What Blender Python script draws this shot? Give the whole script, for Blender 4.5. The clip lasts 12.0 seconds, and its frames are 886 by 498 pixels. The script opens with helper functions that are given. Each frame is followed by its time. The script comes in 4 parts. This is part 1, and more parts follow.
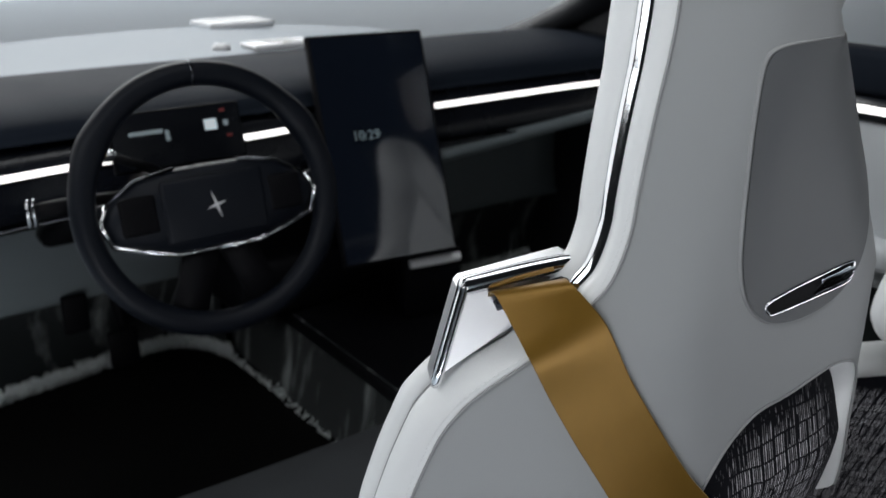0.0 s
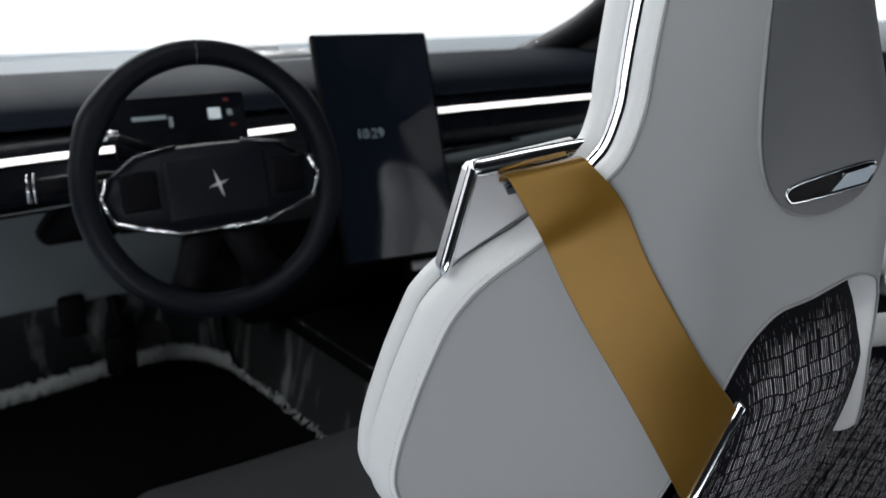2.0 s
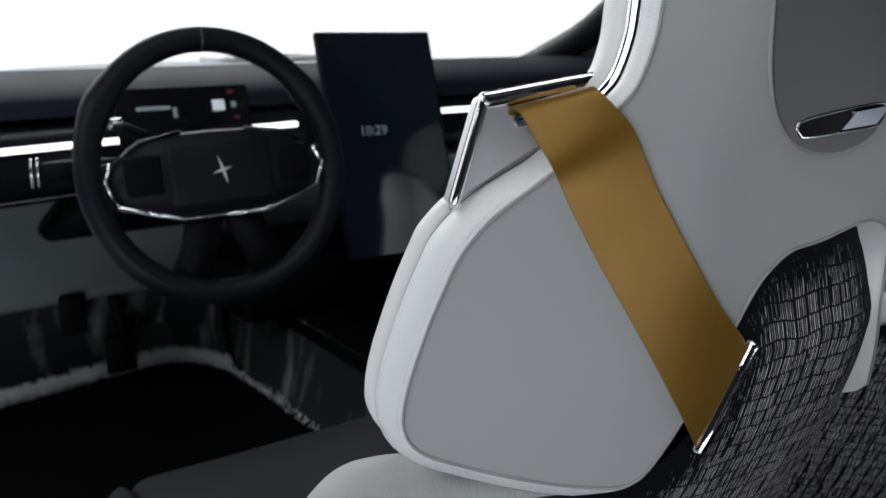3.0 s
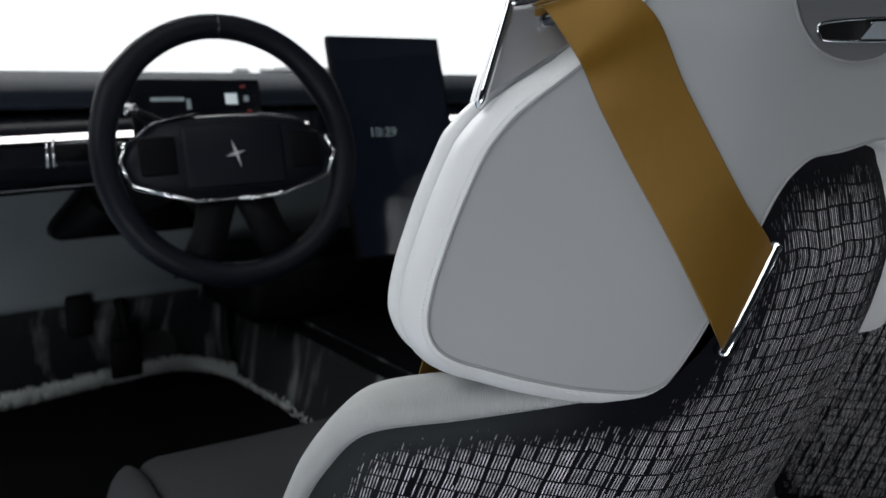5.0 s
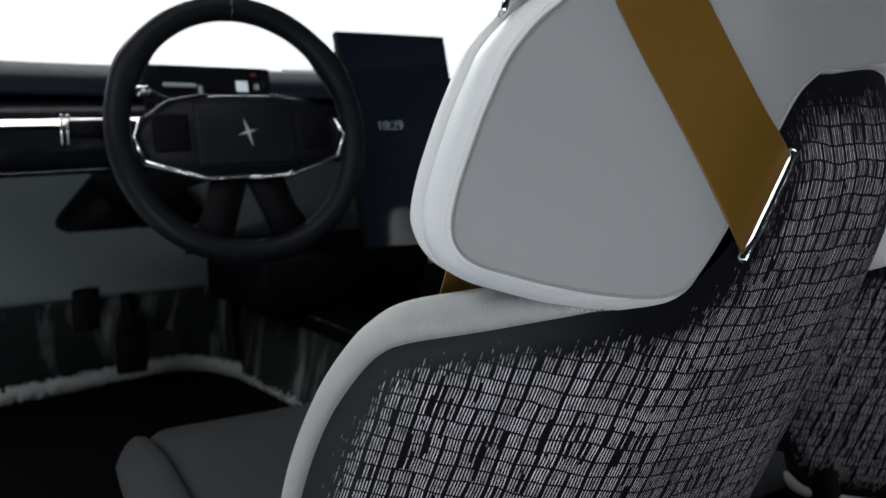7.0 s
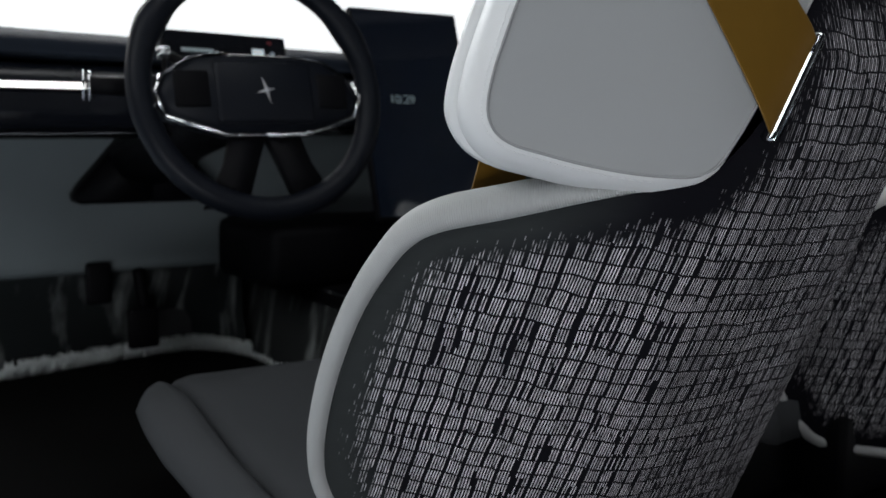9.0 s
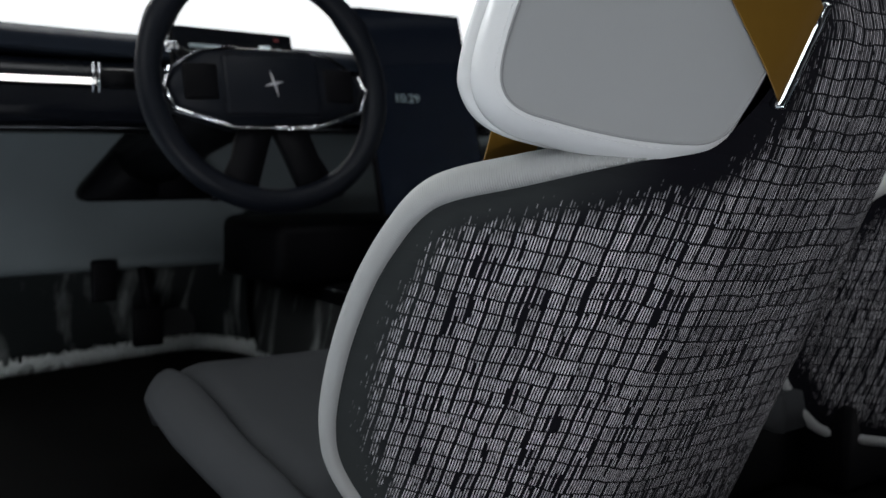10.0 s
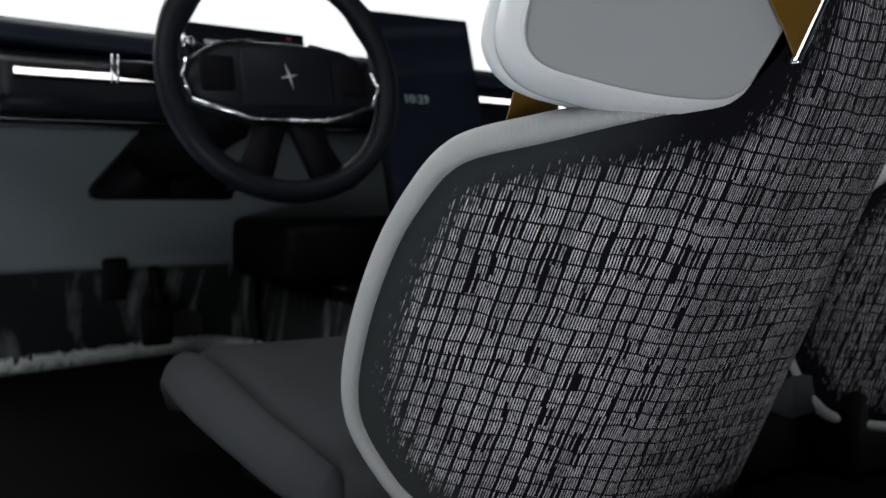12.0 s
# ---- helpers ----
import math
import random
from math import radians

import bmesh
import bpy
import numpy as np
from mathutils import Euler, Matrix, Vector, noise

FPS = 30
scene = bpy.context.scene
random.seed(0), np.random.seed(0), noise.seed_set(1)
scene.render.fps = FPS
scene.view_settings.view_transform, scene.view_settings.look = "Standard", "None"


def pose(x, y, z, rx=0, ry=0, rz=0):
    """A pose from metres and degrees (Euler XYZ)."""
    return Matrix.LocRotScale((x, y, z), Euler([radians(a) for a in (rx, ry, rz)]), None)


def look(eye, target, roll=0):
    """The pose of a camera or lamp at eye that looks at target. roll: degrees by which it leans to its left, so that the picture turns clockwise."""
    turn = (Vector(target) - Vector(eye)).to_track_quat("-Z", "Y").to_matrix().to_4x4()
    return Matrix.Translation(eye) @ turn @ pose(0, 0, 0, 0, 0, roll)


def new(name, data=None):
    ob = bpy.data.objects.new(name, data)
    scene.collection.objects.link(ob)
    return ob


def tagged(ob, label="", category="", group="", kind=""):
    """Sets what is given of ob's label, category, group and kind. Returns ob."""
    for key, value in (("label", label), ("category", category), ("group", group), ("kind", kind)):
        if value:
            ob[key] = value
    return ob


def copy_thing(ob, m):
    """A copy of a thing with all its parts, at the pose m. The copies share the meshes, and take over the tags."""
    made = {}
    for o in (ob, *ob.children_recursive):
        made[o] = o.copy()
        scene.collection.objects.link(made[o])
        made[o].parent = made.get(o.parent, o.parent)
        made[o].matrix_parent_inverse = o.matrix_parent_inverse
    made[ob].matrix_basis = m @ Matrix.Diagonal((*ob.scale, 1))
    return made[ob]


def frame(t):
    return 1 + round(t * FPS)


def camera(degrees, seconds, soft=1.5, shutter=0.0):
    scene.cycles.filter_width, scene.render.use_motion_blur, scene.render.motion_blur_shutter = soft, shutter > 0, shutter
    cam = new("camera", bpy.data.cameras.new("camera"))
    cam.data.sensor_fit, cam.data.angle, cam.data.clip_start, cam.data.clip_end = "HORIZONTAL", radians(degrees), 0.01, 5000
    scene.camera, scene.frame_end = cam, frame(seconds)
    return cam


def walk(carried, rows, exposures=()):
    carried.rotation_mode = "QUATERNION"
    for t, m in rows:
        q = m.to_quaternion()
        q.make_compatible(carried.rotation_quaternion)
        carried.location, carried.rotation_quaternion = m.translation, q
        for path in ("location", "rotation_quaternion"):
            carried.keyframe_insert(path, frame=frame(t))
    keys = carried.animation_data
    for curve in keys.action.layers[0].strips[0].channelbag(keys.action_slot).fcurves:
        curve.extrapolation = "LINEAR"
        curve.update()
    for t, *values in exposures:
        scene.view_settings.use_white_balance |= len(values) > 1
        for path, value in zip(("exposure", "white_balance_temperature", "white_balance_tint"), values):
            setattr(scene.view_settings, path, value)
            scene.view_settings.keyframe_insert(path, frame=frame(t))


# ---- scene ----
cam = camera(52.3, 12.0, soft=1.6)
cam.data.dof.use_dof = True
cam.data.dof.focus_distance = 0.63
cam.data.dof.aperture_fstop = 8.6
METRES, EYE, TILT, LEAN, TURN = 0.55, 1.08, -20.5, 0.0, -36.0
ROWS = [
    (0.0, 0.0, 0.0, 0.0, -0.0, 0.0, -0.0),
    (0.5, -0.0014, 0.0114, -0.047, 0.0, 0.78, -0.05),
    (1.0, -0.0024, 0.0212, -0.0919, 0.03, 1.66, -0.11),
    (1.5, -0.0046, 0.0312, -0.143, 0.03, 2.76, -0.2),
    (2.0, -0.0094, 0.0405, -0.1973, 0.01, 3.85, -0.31),
    (2.5, -0.0131, 0.0495, -0.2498, -0.01, 4.75, -0.34),
    (3.0, -0.0192, 0.0571, -0.303, -0.02, 5.74, -0.44),
    (5.0, -0.0487, 0.0735, -0.4797, -0.15, 9.25, -0.72),
    (5.5, -0.0554, 0.0749, -0.5156, -0.19, 9.96, -0.76),
    (6.0, -0.0617, 0.0775, -0.5512, -0.19, 10.61, -0.77),
    (6.5, -0.0689, 0.0809, -0.593, -0.27, 11.21, -0.74),
    (8.5, -0.1093, 0.0952, -0.7656, -0.46, 12.99, -0.78),
    (9.0, -0.1205, 0.0988, -0.8089, -0.5, 13.29, -0.78),
    (9.5, -0.1306, 0.0997, -0.8442, -0.56, 13.77, -0.8),
    (10.0, -0.1386, 0.0982, -0.8737, -0.62, 14.33, -0.84),
    (10.5, -0.1477, 0.0972, -0.9032, -0.67, 14.86, -0.86),
    (11.0, -0.1563, 0.0969, -0.927, -0.71, 15.28, -0.88),
    (11.5, -0.1636, 0.0958, -0.9508, -0.74, 15.67, -0.92),
    (12.0, -0.1717, 0.0953, -0.9737, -0.75, 16.03, -0.93),
]
walk(cam, [(t, pose(0, 0, EYE, TILT, LEAN, TURN) @ pose(METRES * x, METRES * y, METRES * z, 90 + pitch, roll, yaw)) for t, x, y, z, yaw, pitch, roll in ROWS])

# ---- light: a white studio round the car ----
world = bpy.data.worlds.new("studio_air")
world.use_nodes = True
scene.world = world
bg = world.node_tree.nodes["Background"]
bg.inputs["Color"].default_value = (0.80, 0.90, 1.0, 1)
bg.inputs["Strength"].default_value = 0.01
scene.view_settings.exposure = -0.19


def softbox(name, eye, target, sx, sy, watts, colour=(1, 1, 1)):
    lamp = bpy.data.lights.new(name, "AREA")
    lamp.shape, lamp.size, lamp.size_y, lamp.energy, lamp.color = "RECTANGLE", sx, sy, watts, colour
    ob = new(name, lamp)
    ob.matrix_world = look(eye, target)
    return ob


softbox("studio_softbox_side", (-2.3, 0.10, 2.75), (0.4, 0.5, 0.8), 2.2, 1.6, 38, (0.95, 0.98, 1.0))
softbox("studio_softbox_top", (0.25, -0.15, 3.3), (0.40, 0.25, 0.8), 2.0, 2.0, 42, (0.95, 0.98, 1.0))
softbox("studio_softbox_rear", (-1.1, -1.55, 0.02), (0.5, 0.42, 0.42), 1.6, 0.35, 21, (0.96, 0.97, 1.0))
softbox("studio_softbox_far_side", (2.6, -1.7, 0.1), (0.6, 0.42, 0.35), 1.4, 0.4, 13, (0.96, 0.97, 1.0))
softbox("studio_softbox_front", (0.8, 5.0, 3.2), (0.8, 1.4, 0.8), 4.0, 1.5, 160, (0.95, 0.98, 1.0))


# ---- materials ----
def material(name, colour, rough=0.5, metal=0.0, coat=0.0, spec=0.5, emit=0.0):
    m = bpy.data.materials.new(name)
    m.use_nodes = True
    b = m.node_tree.nodes["Principled BSDF"]
    b.inputs["Base Color"].default_value = (*colour, 1)
    b.inputs["Roughness"].default_value = rough
    b.inputs["Metallic"].default_value = metal
    b.inputs["Coat Weight"].default_value = coat
    b.inputs["Specular IOR Level"].default_value = spec
    if emit:
        b.inputs["Emission Color"].default_value = (*colour, 1)
        b.inputs["Emission Strength"].default_value = emit
    return m


def nodes_of(m):
    nt = m.node_tree
    return nt, nt.nodes["Principled BSDF"], lambda kind: nt.nodes.new(kind)


def grained(m, colour, scale=900.0, bump=0.15, depth=0.0004, spread=0.06, stretch=(1, 1, 1), wear=0.08):
    """Fine relief at grain size, with slow variation of colour and gloss."""
    nt, b, add = nodes_of(m)
    tc, mp = add("ShaderNodeTexCoord"), add("ShaderNodeMapping")
    mp.inputs["Scale"].default_value = stretch
    nt.links.new(tc.outputs["Object"], mp.inputs["Vector"])
    fine, slow = add("ShaderNodeTexVoronoi"), add("ShaderNodeTexNoise")
    fine.inputs["Scale"].default_value = scale
    slow.inputs["Scale"].default_value, slow.inputs["Detail"].default_value = 9.0, 5.0
    nt.links.new(mp.outputs[0], fine.inputs["Vector"])
    nt.links.new(tc.outputs["Object"], slow.inputs["Vector"])
    ramp = add("ShaderNodeMapRange")
    ramp.inputs["To Min"].default_value, ramp.inputs["To Max"].default_value = 1 - spread, 1 + spread
    nt.links.new(slow.outputs["Fac"], ramp.inputs["Value"])
    tint = add("ShaderNodeVectorMath")
    tint.operation = "SCALE"
    tint.inputs[0].default_value = colour
    nt.links.new(ramp.outputs[0], tint.inputs["Scale"])
    nt.links.new(tint.outputs[0], b.inputs["Base Color"])
    rr = add("ShaderNodeMapRange")
    base = b.inputs["Roughness"].default_value
    rr.inputs["To Min"].default_value, rr.inputs["To Max"].default_value = max(0.02, base - wear), min(1, base + wear)
    nt.links.new(slow.outputs["Fac"], rr.inputs["Value"])
    nt.links.new(rr.outputs[0], b.inputs["Roughness"])
    bp = add("ShaderNodeBump")
    bp.inputs["Strength"].default_value, bp.inputs["Distance"].default_value = bump, depth
    nt.links.new(fine.outputs["Distance"], bp.inputs["Height"])
    nt.links.new(bp.outputs[0], b.inputs["Normal"])
    return m


def surface(name, colour, rough, scale=900.0, bump=0.15, spread=0.06, stretch=(1, 1, 1), depth=0.0004, **kw):
    return grained(material(name, colour, rough, **kw), colour, scale, bump, depth, spread, stretch)


WHITE = surface("white_leather", (0.76, 0.77, 0.775), 0.42, 1100, 0.12, 0.03)
SHELL = surface("pale_grey_leather", (0.315, 0.326, 0.330), 0.5, 1300, 0.15, 0.03)
POCKET = surface("grey_leather", (0.108, 0.113, 0.119), 0.5, 1300, 0.15, 0.03)
PIPING = surface("grey_piping", (0.30, 0.305, 0.31), 0.55, 900, 0.2)
THREAD = material("pale_thread", (0.86, 0.87, 0.87), 0.6)
CHROME = surface("polished_chrome", (0.82, 0.83, 0.85), 0.07, 300, 0.02, 0.02, metal=1.0)
BRUSHED = surface("satin_bright_metal", (0.80, 0.81, 0.83), 0.36, 700, 0.04, 0.03, metal=1.0)
GUNMETAL = surface("dark_satin_metal", (0.075, 0.08, 0.09), 0.22, 500, 0.05, 0.05, metal=1.0)
SEAT_CLOTH = surface("grey_seat_cloth", (0.046, 0.049, 0.053), 0.9, 1400, 0.5, 0.12, spec=0.12)
DASH_SOFT = surface("dark_blue_grey_dash_skin", (0.011, 0.0150, 0.023), 0.65, 1200, 0.3, 0.15, spec=0.07)
DASH_FACE = surface("gloss_black_fascia", (0.004, 0.005, 0.008), 0.26, 300, 0.02, 0.1, spec=0.35)
DASH_LOW = surface("slate_lower_dash", (0.125, 0.150, 0.160), 0.6, 1000, 0.3, 0.12)
BLACK = surface("matt_black_plastic", (0.003, 0.003, 0.004), 0.55, 900, 0.2, 0.15, spec=0.08)
RIMSKIN = surface("black_wheel_leather", (0.0045, 0.006, 0.010), 0.45, 1300, 0.15, 0.12, spec=0.16)
SCREEN = material("glass_black_screen", (0.004, 0.006, 0.010), 0.06, coat=0.3, spec=0.9)
SCREEN.node_tree.nodes["Principled BSDF"].inputs["Emission Color"].default_value = (0.25, 0.42, 1.0, 1)
SCREEN.node_tree.nodes["Principled BSDF"].inputs["Emission Strength"].default_value = 0.0025
MAT = surface("black_floor_mat", (0.004, 0.004, 0.004), 1.0, 700, 0.6, 0.3, spec=0.02)
# pale colour carries the fuzzy highlights along the footwell floor
TUFT = surface("highlight_tufted_pile", (0.64, 0.68, 0.68), 0.9, 600, 0.3, 0.3)
LIGHT_LINE = material("white_light_strip", (1.0, 0.98, 0.96), 0.4, emit=2.2)
GLYPH = material("pale_display_glyph", (0.75, 0.85, 0.9), 0.4, emit=0.35)
GLYPH_DIM = material("dim_display_glyph", (0.35, 0.42, 0.45), 0.4, emit=0.10)
CLOCK = material("faint_clock_glyph", (0.25, 0.32, 0.34), 0.4, emit=0.05)
GLYPH_RED = material("red_display_glyph", (0.16, 0.02, 0.02), 0.5, emit=0.03)
DOOR_PALE = surface("pale_door_trim", (0.50, 0.52, 0.54), 0.5, 900, 0.2, 0.04)
BODY = surface("dark_body_lining", (0.020, 0.021, 0.024), 0.6, 700, 0.2, 0.15)
STUDIO = surface("studio_grey_floor", (0.60, 0.68, 0.76), 0.55, 60, 0.05, 0.05)
# emission stands in for the studio light falling on the backdrop
BACKDROP = material("glowing_white_backdrop", (0.97, 0.99, 1.0), 0.9, emit=1.25)


def ribbed(name, colour, pitch, rough=0.75):
    """Fine parallel ribs, running by the first texture axis."""
    m = material(name, colour, rough)
    nt, b, add = nodes_of(m)
    uv, sep, mul, sn, bp = add("ShaderNodeUVMap"), add("ShaderNodeSeparateXYZ"), add("ShaderNodeMath"), add("ShaderNodeMath"), add("ShaderNodeBump")
    uv.uv_map = "weave"
    mul.operation, sn.operation = "MULTIPLY", "SINE"
    mul.inputs[1].default_value = 6.2832 / pitch
    nt.links.new(uv.outputs[0], sep.inputs[0])
    nt.links.new(sep.outputs["X"], mul.inputs[0])
    nt.links.new(mul.outputs[0], sn.inputs[0])
    nt.links.new(sn.outputs[0], bp.inputs["Height"])
    bp.inputs["Strength"].default_value, bp.inputs["Distance"].default_value = 0.45, 0.0006
    nt.links.new(bp.outputs[0], b.inputs["Normal"])
    slow, ramp, tint = add("ShaderNodeTexNoise"), add("ShaderNodeMapRange"), add("ShaderNodeVectorMath")
    slow.inputs["Scale"].default_value = 14
    ramp.inputs["To Min"].default_value, ramp.inputs["To Max"].default_value = 0.93, 1.05
    tint.operation = "SCALE"
    tint.inputs[0].default_value = colour
    nt.links.new(slow.outputs["Fac"], ramp.inputs["Value"])
    nt.links.new(ramp.outputs[0], tint.inputs["Scale"])
    nt.links.new(tint.outputs[0], b.inputs["Base Color"])
    return m


FRAME_CLOTH = ribbed("white_ribbed_cloth", (0.43, 0.44, 0.44), 0.0018)
BELT = ribbed("gold_belt_webbing", (0.170, 0.088, 0.008), 0.0012, 0.36)
BELT.node_tree.nodes["Bump"].inputs["Strength"].default_value = 0.03
BELT.node_tree.nodes["Principled BSDF"].inputs["Specular IOR Level"].default_value = 0.3
BELT.node_tree.nodes["Principled BSDF"].inputs["Metallic"].default_value = 0.35
BELT.node_tree.nodes["Principled BSDF"].inputs["Sheen Weight"].default_value = 0.08


def woven(name, dark, pale, line=0.0023, col=0.0138, row=0.0136):
    """Black cloth with short pale threads standing in columns, cut by dark cross cords."""
    m = material(name, dark, 0.8, spec=0.12)
    nt, b, add = nodes_of(m)

    def math_node(op, a, c=None, d=None):
        n = add("ShaderNodeMath")
        n.operation = op
        for k, v in enumerate((a, c, d)):
            if v is None:
                continue
            if isinstance(v, (int, float)):
                n.inputs[k].default_value = v
            else:
                nt.links.new(v, n.inputs[k])
        return n.outputs[0]

    def random_of(x, y, seed):
        cmb, wn = add("ShaderNodeCombineXYZ"), add("ShaderNodeTexWhiteNoise")
        nt.links.new(x, cmb.inputs[0])
        nt.links.new(y, cmb.inputs[1])
        cmb.inputs[2].default_value = seed
        nt.links.new(cmb.outputs[0], wn.inputs["Vector"])
        return wn.outputs["Value"]

    def run_noise(x, y, z, detail=1.0):
        cmb, n = add("ShaderNodeCombineXYZ"), add("ShaderNodeTexNoise")
        for k, q in enumerate((x, y)):
            nt.links.new(q, cmb.inputs[k])
        cmb.inputs[2].default_value = z
        n.inputs["Scale"].default_value, n.inputs["Detail"].default_value = 1.0, detail
        nt.links.new(cmb.outputs[0], n.inputs["Vector"])
        return n.outputs["Fac"]

    def soft_step(value, lo, hi):
        r = add("ShaderNodeMapRange")
        r.inputs["From Min"].default_value, r.inputs["From Max"].default_value = lo, hi
        nt.links.new(value, r.inputs["Value"])
        return r.outputs[0]

    uv, sep = add("ShaderNodeUVMap"), add("ShaderNodeSeparateXYZ")
    uv.uv_map = "weave"
    nt.links.new(uv.outputs[0], sep.inputs[0])
    u0, v0 = sep.outputs["X"], sep.outputs["Y"]
    sway = math_node("MULTIPLY", math_node("SUBTRACT", run_noise(math_node("MULTIPLY", u0, 24.0), math_node("MULTIPLY", v0, 24.0), 0.0), 0.5), 0.010)
    u = math_node("ADD", u0, math_node("MULTIPLY", sway, 0.35))
    v = math_node("ADD", v0, sway)
    ul = math_node("DIVIDE", u, line)
    il, fl = math_node("FLOOR", ul), math_node("FRACT", ul)
    vr = math_node("ADD", math_node("DIVIDE", v, row), math_node("MULTIPLY", random_of(il, il, 6.0), 0.035))
    fr, ir = math_node("FRACT", vr), math_node("FLOOR", vr)
    per = round(col / line)
    ic = math_node("FLOOR", math_node("DIVIDE", math_node("ADD", il, 0.5), per))
    slot = math_node("FLOORED_MODULO", il, per)
    key = math_node("MULTIPLY", il, 7.31)
    lane = run_noise(key, math_node("MULTIPLY", v, 110.0), 1.0)
    slow = run_noise(key, math_node("MULTIPLY", v, 30.0), 5.0)
    block = run_noise(math_node("MULTIPLY", ic, 5.7), math_node("MULTIPLY", v, 45.0), 9.0)
    thread = soft_step(math_node("ABSOLUTE", math_node("SUBTRACT", fl, 0.5)), 0.23, 0.12)
    cord = soft_step(math_node("ABSOLUTE", math_node("SUBTRACT", fr, 0.5)), 0.462, 0.415)
    gap = math_node("GREATER_THAN", math_node("ADD", slot, math_node("MULTIPLY", random_of(ic, ir, 5.0), 0.58)), 0.50)
    odd = math_node("GREATER_THAN", random_of(il, math_node("FLOOR", math_node("DIVIDE", v, row * 1.3)), 12.0), 0.07)
    gap = math_node("MULTIPLY", gap, odd)
    # towards the middle of the back the threads break into short slanting dashes
    loose = soft_step(u0, -0.150, -0.085)
    twin = math_node("MULTIPLY", math_node("LESS_THAN", math_node("FLOORED_MODULO", math_node("ADD", il, ir), 2.0), 0.5), loose)
    dash = run_noise(math_node("MULTIPLY", il, 3.17), math_node("MULTIPLY", math_node("ADD", v, math_node("MULTIPLY", u, 0.6)), 260.0), 15.0)
    broken = soft_step(math_node("SUBTRACT", dash, math_node("MULTIPLY", loose, 0.14)), 0.02, 0.10)
    here = math_node("MULTIPLY", soft_step(math_node("ADD", lane, math_node("MULTIPLY", math_node("SUBTRACT", block, 0.5), 0.26)), 0.21, 0.29), broken)
    here = math_node("MULTIPLY", here, math_node("SUBTRACT", 1.0, math_node("MULTIPLY", twin, 0.60)))
    on = math_node("MULTIPLY", math_node("MULTIPLY", thread, cord), math_node("MULTIPLY", gap, here))
    edge = add("ShaderNodeAttribute")
    edge.attribute_name = "weave_fill"
    fade = math_node("ADD", edge.outputs["Fac"], math_node("MULTIPLY", math_node("SUBTRACT", lane, 0.5), 1.3))
    on = math_node("MULTIPLY", on, soft_step(fade, 0.50, 1.05))
    tone = math_node("MULTIPLY_ADD", soft_step(slow, 0.34, 0.60), 0.22, 0.78)
    # whole columns come out fainter where the yarn runs deeper
    band = run_noise(math_node("MULTIPLY", ic, 0.83), math_node("MULTIPLY", v, 9.0), 21.0)
    tone = math_node("MULTIPLY", tone, math_node("MULTIPLY_ADD", soft_step(band, 0.36, 0.58), 0.30, 0.70))
    mix, sc = add("ShaderNodeMix"), add("ShaderNodeVectorMath")
    mix.data_type = "RGBA"
    sc.operation = "SCALE"
    sc.inputs[0].default_value = pale
    nt.links.new(tone, sc.inputs["Scale"])
    ground = add("ShaderNodeMix")
    ground.data_type = "RGBA"
    ground.inputs["A"].default_value, ground.inputs["B"].default_value = (0.035, 0.039, 0.040, 1), (*dark, 1)
    hem = add("ShaderNodeAttribute")
    hem.attribute_name = "weave_border"
    nt.links.new(soft_step(hem.outputs["Fac"], 1.0, 0.0), ground.inputs["Factor"])
    nt.links.new(ground.outputs["Result"], mix.inputs["A"])
    nt.links.new(on, mix.inputs["Factor"])
    nt.links.new(sc.outputs[0], mix.inputs["B"])
    nt.links.new(mix.outputs["Result"], b.inputs["Base Color"])
    bp = add("ShaderNodeBump")
    bp.inputs["Strength"].default_value, bp.inputs["Distance"].default_value = 0.35, 0.0005
    nt.links.new(math_node("ADD", on, math_node("MULTIPLY", cord, 0.6)), bp.inputs["Height"])
    nt.links.new(bp.outputs[0], b.inputs["Normal"])
    return m


WEAVE = woven("black_and_white_weave", (0.004, 0.004, 0.007), (0.97, 0.95, 1.0))


